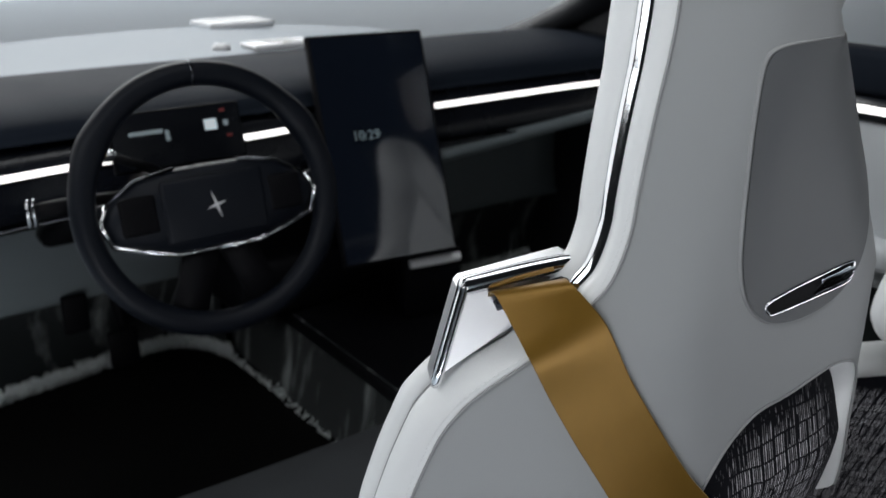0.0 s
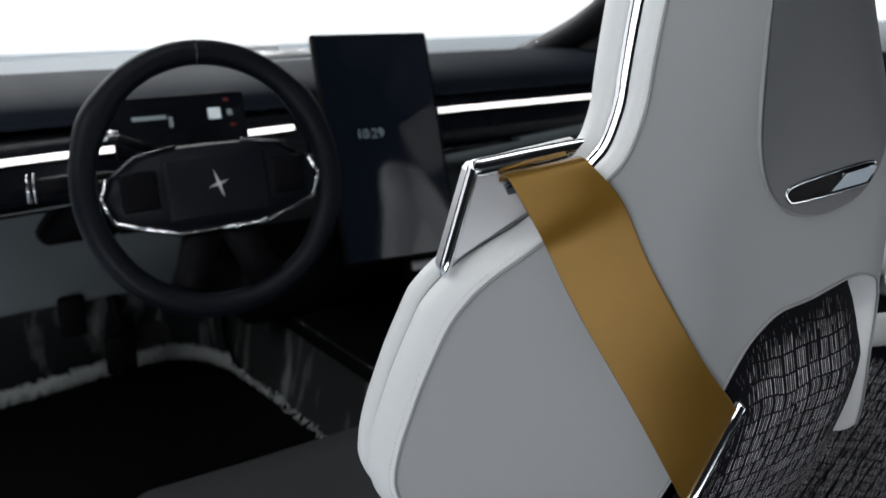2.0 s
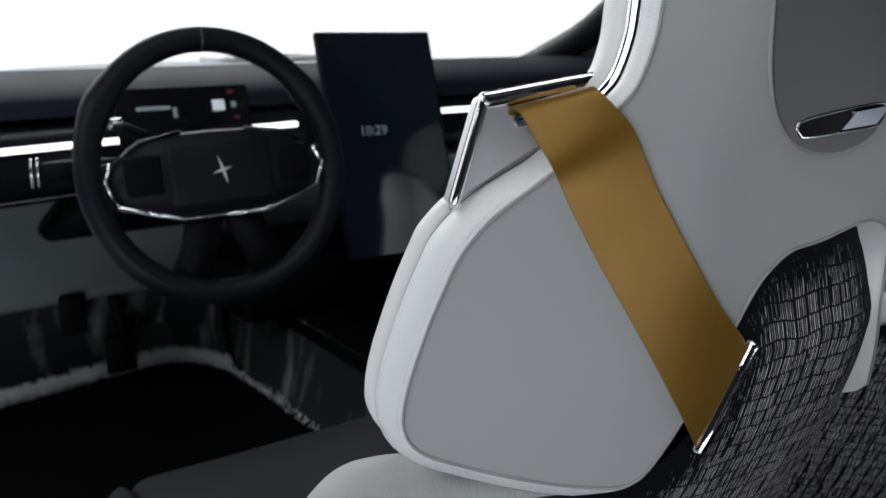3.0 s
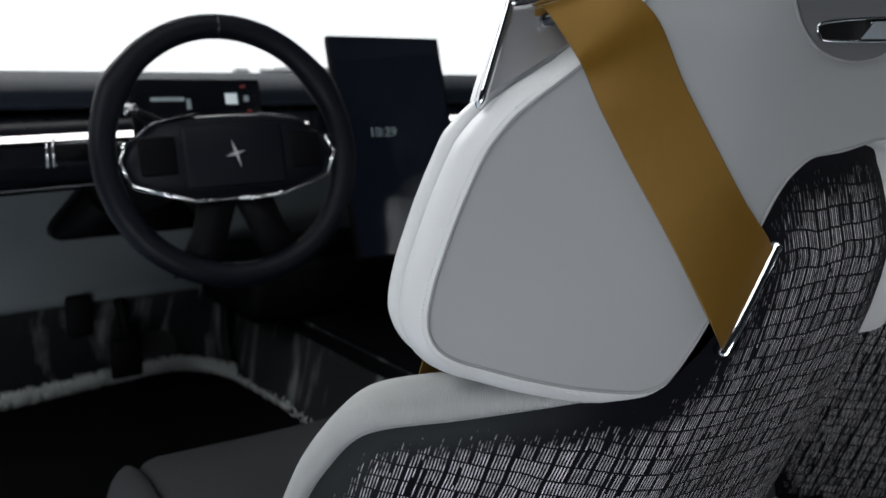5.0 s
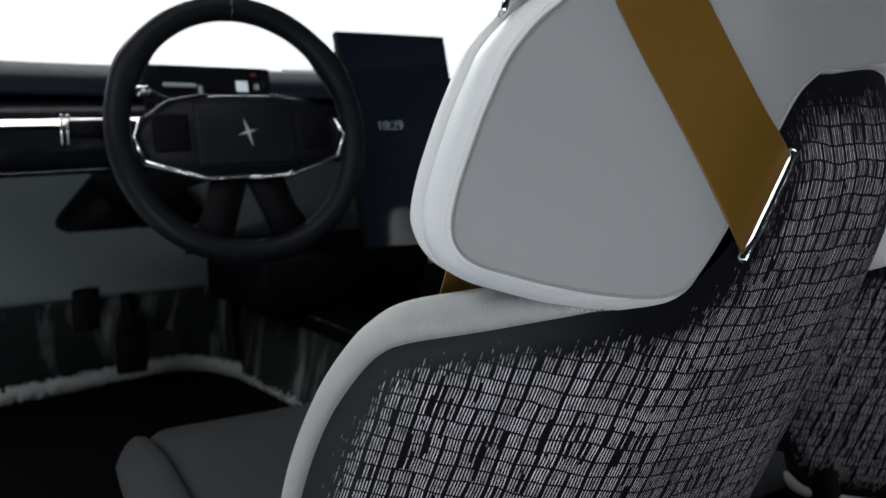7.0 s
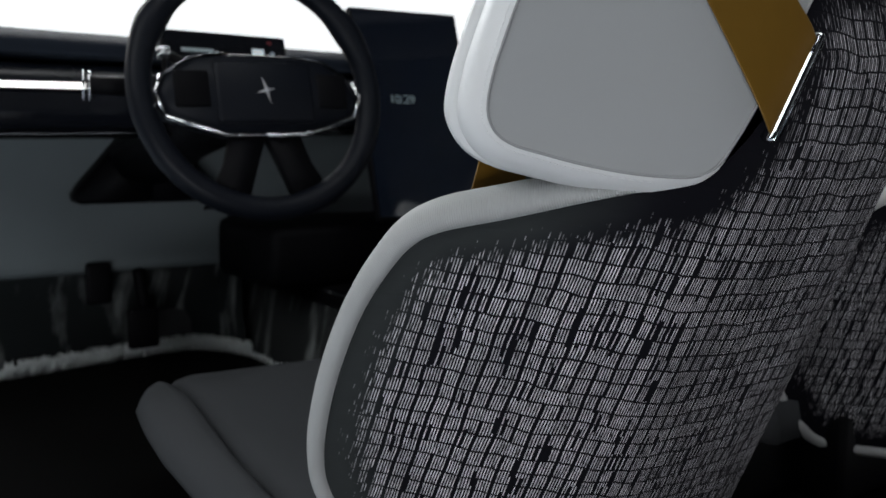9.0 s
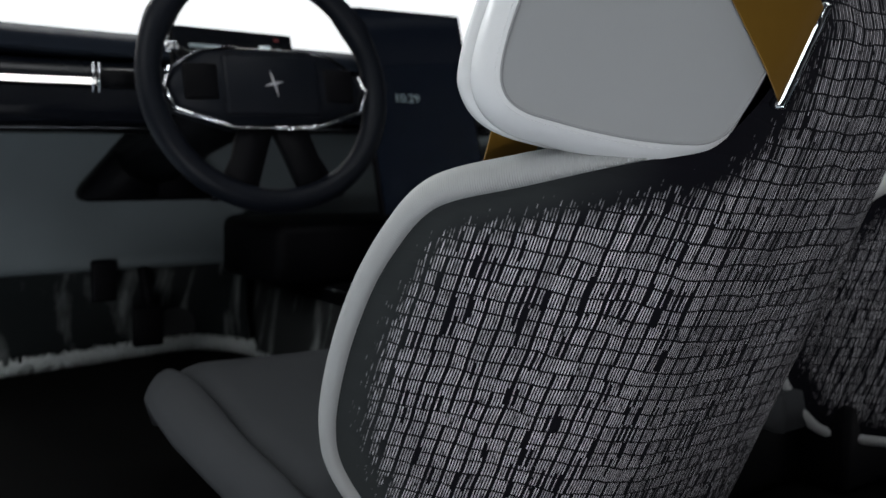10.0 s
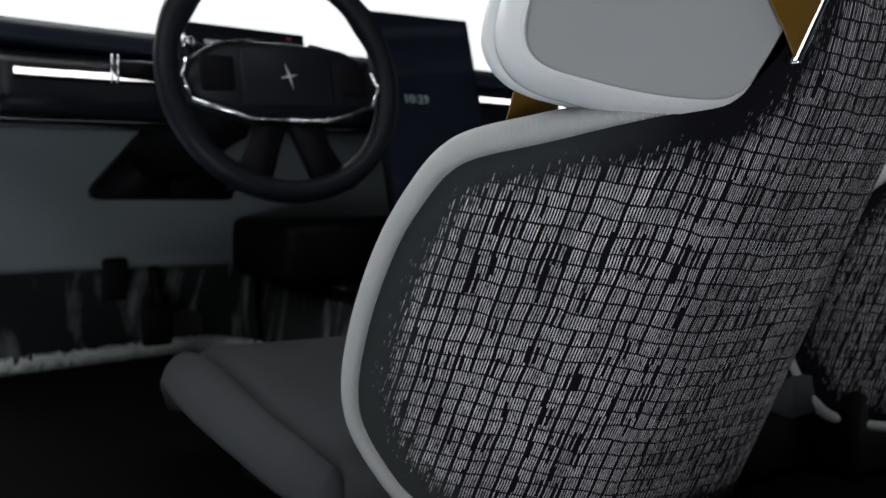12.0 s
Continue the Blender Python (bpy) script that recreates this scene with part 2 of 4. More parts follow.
def carpet(name, dark, pale):
    """Dark pile with soft upright pale streaks: highlights on the brushed pile, put into its colour."""
    m = material(name, dark, 0.95, spec=0.05)
    nt, b, add = nodes_of(m)
    uv, mp, big, fine = add("ShaderNodeUVMap"), add("ShaderNodeMapping"), add("ShaderNodeTexNoise"), add("ShaderNodeTexNoise")
    uv.uv_map = "weave"
    mp.inputs["Scale"].default_value = (22.0, 5.0, 1.0)
    nt.links.new(uv.outputs[0], mp.inputs["Vector"])
    nt.links.new(mp.outputs[0], big.inputs["Vector"])
    nt.links.new(uv.outputs[0], fine.inputs["Vector"])
    big.inputs["Scale"].default_value, big.inputs["Detail"].default_value = 1.0, 4.0
    fine.inputs["Scale"].default_value, fine.inputs["Detail"].default_value = 420.0, 3.0
    ramp, mul, mix, bp = add("ShaderNodeMapRange"), add("ShaderNodeMath"), add("ShaderNodeMix"), add("ShaderNodeBump")
    ramp.inputs["From Min"].default_value, ramp.inputs["From Max"].default_value = 0.53, 0.80
    mul.operation, mix.data_type = "MULTIPLY", "RGBA"
    nt.links.new(big.outputs["Fac"], ramp.inputs["Value"])
    nt.links.new(ramp.outputs[0], mul.inputs[0])
    nt.links.new(fine.outputs["Fac"], mul.inputs[1])
    nt.links.new(mul.outputs[0], mix.inputs["Factor"])
    mix.inputs["A"].default_value, mix.inputs["B"].default_value = (*dark, 1), (*pale, 1)
    nt.links.new(mix.outputs["Result"], b.inputs["Base Color"])
    bp.inputs["Strength"].default_value, bp.inputs["Distance"].default_value = 0.6, 0.002
    nt.links.new(fine.outputs["Fac"], bp.inputs["Height"])
    nt.links.new(bp.outputs[0], b.inputs["Normal"])
    b.inputs["Sheen Weight"].default_value = 0.15
    return m


# the pale tone paints highlights on the dark pile
PILE = carpet("highlight_streaked_carpet", (0.012, 0.015, 0.016), (0.62, 0.67, 0.67))
PAINT = surface("pale_silver_paint", (0.30, 0.345, 0.39), 0.5, 300, 0.02, 0.03)
GLOSS_WHITE = material("glossy_white_plastic", (0.85, 0.86, 0.88), 0.12, coat=0.5)


# ---- building helpers ----
def part(name, bm, mat, parent=None, label="", smooth=True):
    me = bpy.data.meshes.new(name)
    bmesh.ops.recalc_face_normals(bm, faces=bm.faces)
    for f in bm.faces:
        f.smooth = smooth
    bm.to_mesh(me)
    bm.free()
    me.materials.append(mat)
    ob = new(name, me)
    if parent is not None:
        ob.parent = parent
    if label:
        ob["label"] = label
    return ob


def thing(name, label, category, group="", kind="", at=(0, 0, 0)):
    ob = new(name)
    ob.location = at
    return tagged(ob, label, category, group, kind)


def box(bm, lo, hi, m=None, bevel=0.0, segments=2):
    r = bmesh.ops.create_cube(bm, size=1)
    vs = r["verts"]
    for v in vs:
        v.co = Vector([lo[k] + (v.co[k] + 0.5) * (hi[k] - lo[k]) for k in range(3)])
    if bevel:
        es = list({e for v in vs for e in v.link_edges})
        g = bmesh.ops.bevel(bm, geom=es, offset=bevel, segments=segments, affect="EDGES", profile=0.5)
        vs = list({v for f in g["faces"] for v in f.verts} | {v for v in vs if v.is_valid})
    if m is not None:
        bmesh.ops.transform(bm, matrix=m, verts=vs)
    return vs


def spline(points, n=6, closed=False):
    """Catmull-Rom through control points of any dimension."""
    pts, out, k = [Vector(p) for p in points], [], len(points)
    for i in range(k if closed else k - 1):
        p = [pts[(i + j) % k] if closed else pts[min(max(i + j, 0), k - 1)] for j in (-1, 0, 1, 2)]
        for s in range(n):
            t = s / n
            out.append(0.5 * (2 * p[1] + (p[2] - p[0]) * t + (2 * p[0] - 5 * p[1] + 4 * p[2] - p[3]) * t * t + (3 * p[1] - p[0] - 3 * p[2] + p[3]) * t ** 3))
    if not closed:
        out.append(pts[-1])
    return out


def skin(bm, rings, closed_ring=True, closed_path=False, caps=True, uv=None):
    """Faces between successive rings of points; uv gives (u, v) of a ring and a point."""
    layer = bm.loops.layers.uv.verify() if uv is None else (bm.loops.layers.uv.get("weave") or bm.loops.layers.uv.new("weave"))
    rows = [[bm.verts.new(p) for p in ring] for ring in rings]
    n, k = len(rows), len(rows[0])
    for i in range(n if closed_path else n - 1):
        for j in range(k if closed_ring else k - 1):
            a, b2, c, d = rows[i][j], rows[i][(j + 1) % k], rows[(i + 1) % n][(j + 1) % k], rows[(i + 1) % n][j]
            try:
                f = bm.faces.new((a, b2, c, d))
            except ValueError:
                continue
            if uv is not None:
                for loop, (ri, pj) in zip(f.loops, ((i, j), (i, j + 1), (i + 1, j + 1), (i + 1, j))):
                    loop[layer].uv = uv(ri, pj)
    if caps and closed_ring and not closed_path:
        bm.faces.new(rows[0])
        bm.faces.new(list(reversed(rows[-1])))
    return rows


def tube(bm, path, radius, sides=10, closed=False, flat=1.0, up=(0, 0, 1), uv=False):
    """A round or flattened bar along a path; radius is a number or one per point."""
    rings, k, run = [], len(path), [0.0]
    for i, p in enumerate(path):
        a = path[(i - 1) % k] if closed else path[max(i - 1, 0)]
        c = path[(i + 1) % k] if closed else path[min(i + 1, k - 1)]
        t = (Vector(c) - Vector(a)).normalized()
        side = t.cross(Vector(up))
        side = side.normalized() if side.length > 1e-5 else t.cross(Vector((0.3, 1, 0))).normalized()
        top = side.cross(t).normalized()
        r = radius[i] if isinstance(radius, (list, tuple)) else radius
        rings.append([Vector(p) + r * (math.cos(q) * side + flat * math.sin(q) * top) for q in (2 * math.pi * j / sides for j in range(sides))])
        if i:
            run.append(run[-1] + (Vector(p) - Vector(path[i - 1])).length)
    run.append(run[-1] + 0.01)
    return skin(bm, rings, True, closed, True, (lambda i, j: (run[min(i, len(run) - 1)], j * 0.01)) if uv else None)


# ---- the seat's own surfaces: x across, z up, y towards the dash ----
MID = 0.515


def softplus(v, k):
    return k * math.log1p(math.exp(min(v / k, 60))) if v / k < 60 else v


def clamp01(v):
    return max(0.0, min(1.0, v))


def shell_y(x, z):
    a, up = abs(x - MID), clamp01((z - 0.84) / 0.20)
    turn = 0.100 - (0.055 if x < MID else 0.100) * up
    return 0.303 + (0.76 + 0.34 * up) * softplus(a - turn, 0.013) + 0.03 * clamp01((a - 0.10) / 0.1) * (min(z, 0.86) - 0.64)


def mesh_y(x, z):
    a, turn = abs(x - MID), (0.13 if x < MID else 0.099)
    return 0.298 + 0.42 * softplus(0.665 - z, 0.03) + 0.02 * clamp01((z - 0.70) / 0.06) + 1.05 * softplus(a - turn, 0.018)


def spot(f, x, z):
    return Vector((x, f(x, z), z))


def back_normal(f, x, z):
    h = 0.003
    n = Vector((f(x + h, z) - f(x - h, z), -2 * h, f(x, z + h) - f(x, z - h)))
    return n.normalized()


def mirror_contour(left):
    """A closed outline from its left half, which runs from the lower middle to the upper middle."""
    return [Vector(p) for p in left] + [Vector((2 * MID - p[0], p[1])) for p in reversed(left[1:-1])]


def square_notch(c):
    """The notch between the lobes runs on higher and squarer on its farther side."""
    for p in c:
        side, high = clamp01((p.x - MID) / 0.03), clamp01((p.y - 0.69) / 0.05) * clamp01((0.80 - p.y) / 0.02)
        if p.x - MID < 0.11:
            p.y += 0.010 * side * high * clamp01((p.x - MID) / 0.06 + 0.3)
            p.x += 0.027 * side * high * clamp01((p.x - MID) / 0.05)
    return c


def outward(c):
    """Outward directions of a clockwise outline (x, z)."""
    n, out = len(c), []
    for i in range(n):
        t = (c[(i + 1) % n] - c[i - 1]).normalized()
        out.append(Vector((-t.y, t.x)))
    return out


def rim_point(f, p, n, out, depth):
    base, nb = spot(f, p.x, p.y), back_normal(f, p.x, p.y)
    t = Vector((n.x, 0, n.y))
    t = (t - nb * t.dot(nb)).normalized()
    return base + out * t - depth * nb


def inside(c, x, z):
    hit, k = False, len(c)
    for i in range(k):
        a, b2 = c[i], c[i - 1]
        if (a.y > z) != (b2.y > z) and x < (b2.x - a.x) * (z - a.y) / (b2.y - a.y) + a.x:
            hit = not hit
    return hit


def distance_to(c, x, z):
    p = Vector((x, z))
    return min((p - q).length for q in c)


def patch(bm, f, c, step, depth=0.0, fade=0.0):
    """The part of a surface inside an outline, as an even net of triangles, with texture places and the nearness to the edge."""
    from mathutils.geometry import delaunay_2d_cdt
    pts = [Vector(p) for p in c]
    x0, x1 = min(p.x for p in c), max(p.x for p in c)
    z0, z1 = min(p.y for p in c), max(p.y for p in c)
    for i in range(int((x1 - x0) / step) + 1):
        for j in range(int((z1 - z0) / step) + 1):
            x, z = x0 + (i + 0.5 * (j % 2)) * step, z0 + j * step
            if inside(c, x, z) and distance_to(c, x, z) > 0.55 * step:
                pts.append(Vector((x, z)))
    k = len(c)
    vs, _, fs, _, _, _ = delaunay_2d_cdt(pts, [(i, (i + 1) % k) for i in range(k)], [], 1, 1e-6)
    layer, fill, border = bm.loops.layers.uv.new("weave"), bm.verts.layers.float.new("weave_fill"), bm.verts.layers.float.new("weave_border")
    made = []
    for p in vs:
        v = bm.verts.new(spot(f, p.x, p.y) - (depth * back_normal(f, p.x, p.y) if depth else Vector()))
        near = distance_to(c, p.x, p.y)
        # threads fade out wider higher up: the lobes' shade put into the weave
        v[fill] = clamp01(near / (fade * (1.0 + 0.75 * clamp01((p.y - 0.545) / 0.04)))) if fade else 1.0
        # the plain charcoal hem follows the padded frame; under the lobes painted shade blackens it
        v[border] = clamp01(1.6 - 1.3 * near / fade) * clamp01((0.36 - p.x) / 0.06) if fade else 0.0
        made.append((v, p))
    arc = lambda x: (x - MID) + 0.42 * math.copysign(softplus(abs(x - MID) - 0.13, 0.018), x - MID)
    for face in fs:
        fc = bm.faces.new([made[i][0] for i in face])
        for loop, i in zip(fc.loops, face):
            p = made[i][1]
            loop[layer].uv = (arc(p.x) - 0.055 * p.y, p.y * 1.08 - 0.20 * softplus(0.43 - p.x, 0.02))
    return bm


SHELL_LEFT = [(0.515, 0.769), (0.483, 0.767), (0.465, 0.760), (0.450, 0.749), (0.436, 0.730), (0.420, 0.700), (0.403, 0.666), (0.395, 0.649), (0.386, 0.632),
              (0.379, 0.6235), (0.367, 0.619), (0.340, 0.6205), (0.313, 0.626), (0.290, 0.633), (0.276, 0.638), (0.267, 0.645), (0.2625, 0.655), (0.262, 0.668),
              (0.265, 0.686), (0.269, 0.702), (0.276, 0.727), (0.284, 0.751), (0.290, 0.767), (0.297, 0.780), (0.308, 0.795), (0.332, 0.819), (0.350, 0.839),
              (0.365, 0.858), (0.374, 0.869), (0.381, 0.883), (0.388, 0.902), (0.393, 0.922), (0.401, 0.952), (0.409, 0.980), (0.416, 1.004), (0.424, 1.035),
              (0.440, 1.110), (0.460, 1.150), (0.515, 1.165)]
MESH_LEFT = [(0.515, 0.25), (0.40, 0.252), (0.310, 0.260), (0.278, 0.283), (0.255, 0.315), (0.236, 0.351), (0.228, 0.382), (0.225, 0.420), (0.2255, 0.465), (0.230, 0.510),
             (0.238, 0.543), (0.247, 0.565), (0.260, 0.5765), (0.289, 0.587), (0.316, 0.597), (0.341, 0.6055), (0.378, 0.618), (0.397, 0.640), (0.412, 0.668), (0.436, 0.730),
             (0.455, 0.757), (0.480, 0.770), (0.515, 0.771)]
POCKET_LEFT = [(0.515, 0.8275), (0.486, 0.831), (0.467, 0.8395), (0.452, 0.855), (0.4445, 0.879), (0.4445, 0.911), (0.448, 0.951), (0.453, 0.985), (0.4575, 1.001), (0.4645, 1.0065), (0.480, 1.009), (0.515, 1.010)]


def build_seat():
    seat = thing("car_seat", "white leather car seat with woven black-and-white back and gold belt", "car seat", "front seats", at=(MID, 0.62, 0.18))

    def add(name, bm, mat, label="", smooth=True, parent=None):
        bmesh.ops.transform(bm, matrix=Matrix.Translation((-MID, -0.62, -0.18)), verts=bm.verts)
        return part(name, bm, mat, parent or seat, label, smooth)

    shell = spline(square_notch(mirror_contour(SHELL_LEFT)), 6, True)
    nrm = outward(shell)

    def sweep(lobe, head, lo=0, hi=None, closed=True, under=0.2):
        """One section along the padding's edge, passing from the wide side lobes to the slim head restraint."""
        bm, rings = bmesh.new(), []
        for i in (range(len(shell)) if hi is None else range(lo, hi)):
            p, n = shell[i], nrm[i]
            w = clamp01((p.y - 0.825) / 0.040)
            w = w * w * (3 - 2 * w)
            slim = 1.0 - 0.72 * clamp01((0.165 - abs(p.x - MID)) / 0.04) * clamp01((0.80 - p.y) / 0.03)
            k_lobe = slim * (1.0 - under * max(0.0, -n.y)) * (1.0 - 0.38 * clamp01((p.y - 0.765) / 0.05))
            k_head = 1.0 + 0.32 * clamp01((p.y - 0.88) / 0.15)
            rings.append([rim_point(shell_y, p, n, (1 - w) * k_lobe * a[0] + w * k_head * b2[0], (1 - w) * a[1] + w * b2[1]) for a, b2 in zip(lobe, head)])
        skin(bm, rings, closed, hi is None, True)
        return bm

    add("back_shell", patch(bmesh.new(), shell_y, shell, 0.011), SHELL, "smooth pale grey leather back panel")
    rim = [(-0.003, 0.0015), (0.0, 0.0), (0.004, 0.0013), (0.0095, 0.0040), (0.0150, 0.0095), (0.0190, 0.0180), (0.0203, 0.0255), (0.0190, 0.0305), (0.010, 0.0325)]
    slim_rim = [(-0.003, 0.0015), (0.0, 0.0), (0.0032, 0.0006), (0.0064, 0.0018), (0.0088, 0.0040), (0.0102, 0.0080), (0.0105, 0.0125), (0.0095, 0.0160), (0.004, 0.0175)]
    add("rim_bolster", sweep(rim, slim_rim, closed=False), WHITE, "white leather rim with a stitched edge")
    front = [(0.010, 0.0320), (0.0195, 0.0318), (0.0258, 0.0338), (0.0288, 0.0400), (0.0296, 0.0490), (0.0265, 0.0590), (0.016, 0.0680), (0.002, 0.0740), (-0.02, 0.076)]
    slim_front = [(0.008, 0.0200), (0.0160, 0.0192), (0.0215, 0.0205), (0.0270, 0.0260), (0.0298, 0.0360), (0.0280, 0.0490), (0.021, 0.0620), (0.006, 0.0720), (-0.02, 0.076)]
    add("front_cushion", sweep(front, slim_front, closed=False, under=0.45), WHITE, "white leather front cushion")
    # thin grey tube stands in for the shadow in the groove behind the rim
    groove = [(0.0192 + 0.0010 * math.cos(q), 0.0313 + 0.0010 * math.sin(q)) for q in (math.pi * k / 3 for k in range(6))]
    slim_groove = [(0.0060 + 0.0008 * math.cos(q), 0.0190 + 0.0008 * math.sin(q)) for q in (math.pi * k / 3 for k in range(6))]
    add("cushion_shadow_line", sweep(groove, slim_groove), PIPING, "grey line painting the shadow between rim and cushion")
    bm = patch(bmesh.new(), shell_y, shell, 0.02, depth=0.072)
    add("front_panel", bm, WHITE)
    path = [rim_point(shell_y, shell[i], nrm[i], 0.0, -0.0006) for i in range(len(shell))]
    bm = bmesh.new()
    tube(bm, path, 0.0010, 6, True, up=(0, 1, 0))
    add("piping", bm, PIPING, "thin grey piping along the panel seam")
    # stitches a finger's width outside the piping
    bm = bmesh.new()
    run, line = 0.0, [rim_point(shell_y, shell[i], nrm[i], 0.0042, 0.0010) for i in range(len(shell))]
    for a, c in zip(line, line[1:]):
        if abs(a.x - MID) < 0.165 and a.z < 0.80:
            continue
        seg = (c - a).length
        k = max(1, round(seg / 0.0042))
        for s in range(k):
            p, q = a.lerp(c, (s + 0.2) / k), a.lerp(c, (s + 0.8) / k)
            tube(bm, [p, q], 0.0003, 4, up=(0, 1, 0))
    add("stitching", bm, THREAD)
    return seat, add, shell, nrm, sweep


seat, add, shell, nrm, sweep = build_seat()


def finish_seat():
    # chrome strips between rim and front cushion of the head restraint
    prof = [(0.006, 0.0140), (0.0103, 0.0126), (0.0150, 0.0134), (0.0178, 0.0168), (0.0172, 0.0205), (0.012, 0.0235), (0.005, 0.024)]
    tall = [i for i in range(len(shell)) if shell[i].y > 0.850]
    top = len(SHELL_LEFT) * 6 - 6
    for lo, hi in ((tall[0], top - 3), (top + 4, tall[-1] + 1)):
        add("chrome_strip", sweep(prof, prof, lo, hi), CHROME, "polished chrome strip")
    # woven lower back with its charcoal border and ribbed white frame
    mesh = spline(square_notch(mirror_contour(MESH_LEFT)), 6, True)
    mn = outward(mesh)
    add("woven_back", patch(bmesh.new(), mesh_y, mesh, 0.011, fade=0.029), WEAVE, "black cloth woven with short white threads")
    prof = [(-0.002, 0.003), (0.001, -0.004), (0.0065, -0.006), (0.0128, -0.002), (0.0166, 0.008), (0.0172, 0.024), (0.0135, 0.040), (0.004, 0.052), (-0.03, 0.056)]
    lo, hi = 1 * 6, 15 * 6 + 4
    for a, c in ((lo, hi), (len(mesh) - hi, len(mesh) - lo)):
        rings = []
        for i in range(a, c):
            left = i if a == lo else len(mesh) - i
            k = 1.0 - 0.9 * clamp01((left - 13.2 * 6) / 14) ** 1.5
            rings.append([rim_point(mesh_y, mesh[i], mn[i], o * k, 0.004 * (1 - k) + d * (0.4 + 0.6 * k)) for o, d in prof])
        run = [0.0]
        for i in range(1, len(rings)):
            run.append(run[-1] + (rings[i][4] - rings[i - 1][4]).length)
        bm = bmesh.new()
        skin(bm, rings, False, False, False, lambda i, j: (run[min(i, len(run) - 1)], j * 0.01))
        add("back_frame", bm, FRAME_CLOTH, "padded frame in white ribbed cloth")
    bm = patch(bmesh.new(), mesh_y, mesh, 0.02, depth=0.05)
    add("backrest_front", bm, SEAT_CLOTH)
    # flush pocket and its recessed chrome pull
    pocket = spline(mirror_contour(POCKET_LEFT), 6, True)
    pn = outward(pocket)
    flat = lambda x, z: shell_y(x, z) - 0.0022
    pk = add("back_pocket", patch(bmesh.new(), flat, pocket, 0.012), POCKET, "flush grey leather pocket panel")
    bm = bmesh.new()
    tube(bm, [rim_point(shell_y, pocket[i], pn[i], 0.0, 0.0006) for i in range(len(pocket))], 0.0019, 6, True, up=(0, 1, 0))
    add("pocket_seam", bm, PIPING, "", parent=pk)
    hull = spline([(0.4695, 0.8465), (0.473, 0.8415), (0.480, 0.8395), (0.520, 0.8400), (0.558, 0.8415), (0.565, 0.8445), (0.567, 0.8525), (0.562, 0.8565), (0.520, 0.8545), (0.478, 0.8505)], 5, True)
    hull = [Vector((p.x, p.y)) for p in hull][::-1]
    hn = outward(hull)
    flat2 = lambda x, z: shell_y(x, z) - 0.0026
    bm = bmesh.new()
    tube(bm, [rim_point(flat2, hull[i], hn[i], 0.0, 0.0) for i in range(len(hull))], 0.0011, 8, True, up=(0, 1, 0))
    grip = add("pocket_pull", bm, CHROME, "recessed chrome pull", parent=pk)
    # black sheet stands in for the dark reflection in the chrome plate
    flat3 = lambda x, z: shell_y(x, z) - 0.0023
    add("pull_recess", patch(bmesh.new(), flat3, hull, 0.006), BLACK, "", parent=grip)
    # tilted chrome piece over the farther half, shaping the plate's bright reflection
    bright_half = [(0.5185, 0.8415, 0.0030), (0.560, 0.8428, 0.0030), (0.5645, 0.8465, 0.0032), (0.5648, 0.8530, 0.0062), (0.560, 0.8545, 0.0066), (0.5275, 0.8528, 0.0066)]
    bm = bmesh.new()
    skin(bm, [[Vector((x, shell_y(x, z) - h, z)) for x, z, h in bright_half], [Vector((x, shell_y(x, z) - 0.0022, z)) for x, z, h in bright_half]])
    add("pull_blade", bm, CHROME, "", smooth=False, parent=grip)
    # belt guide: polished plate with a raised edge
    a, b2, c = Vector((0.292, 0.414, 0.799)), Vector((0.313, 0.412, 0.863)), Vector((0.376, 0.384, 0.875))
    d = Vector((0.390, 0.372, 0.864))
    fwd = Vector((0.45, 0.89, 0.0)).normalized()
    face = (b2 - a).cross(c - a).normalized()
    d = d - face * (d - a).dot(face)
    e = a.lerp(d, 0.07)
    bm = bmesh.new()
    outline = [a, a.lerp(b2, 0.93), a.lerp(b2, 0.97).lerp(c, 0.03), b2.lerp(c, 0.94), c, d, e]
    skin(bm, [[p + fwd * 0.004 for p in outline], [p + fwd * 0.022 for p in outline]])
    bmesh.ops.triangulate(bm, faces=[f for f in bm.faces if len(f.verts) > 4])
    guide = add("belt_guide", bm, BRUSHED, "bright metal shoulder belt guide", smooth=False)
    # its thick edge: a flat bar with chamfered corners, widest at the bend
    path = spline([a + Vector((-0.001, 0, -0.003)), a.lerp(b2, 0.5), a.lerp(b2, 0.90), b2, b2.lerp(c, 0.10), b2.lerp(c, 0.5), b2.lerp(c, 0.93), c + Vector((0.004, -0.002, 0.0))], 5)
    bm, rings = bmesh.new(), []
    for i, p in enumerate(path):
        along = (path[min(i + 1, len(path) - 1)] - path[max(i - 1, 0)]).normalized()
        side = along.cross(face).normalized()
        k = 0.55 if i in (0, len(path) - 1) else 1.0
        w, h = (0.0032 + 0.0024 * clamp01((i / len(path) - 0.40) * 8)) * k, 0.0050 * k
        mid = p + fwd * (0.004 - 0.006 * clamp01((i / len(path) - 0.7) / 0.3)) - side * 0.0030
        rings.append([mid + side * (w * u) - face * (h * v) for u, v in ((-1, -0.45), (-0.5, -1), (0.5, -1), (1, -0.45), (1, 0.6), (0.6, 1), (-0.6, 1), (-1, 0.6))])
    skin(bm, rings)
    add("guide_edge", bm, CHROME, "thick polished edge", parent=guide)
    bm = bmesh.new()
    tube(bm, [Vector((0.331, 0.400, 0.848)), Vector((0.340, 0.396, 0.852)), Vector((0.372, 0.378, 0.862))], [0.0035, 0.0055, 0.005], 8, up=(0.45, 0.89, 0))
    add("guide_bar", bm, GUNMETAL, "", parent=guide)
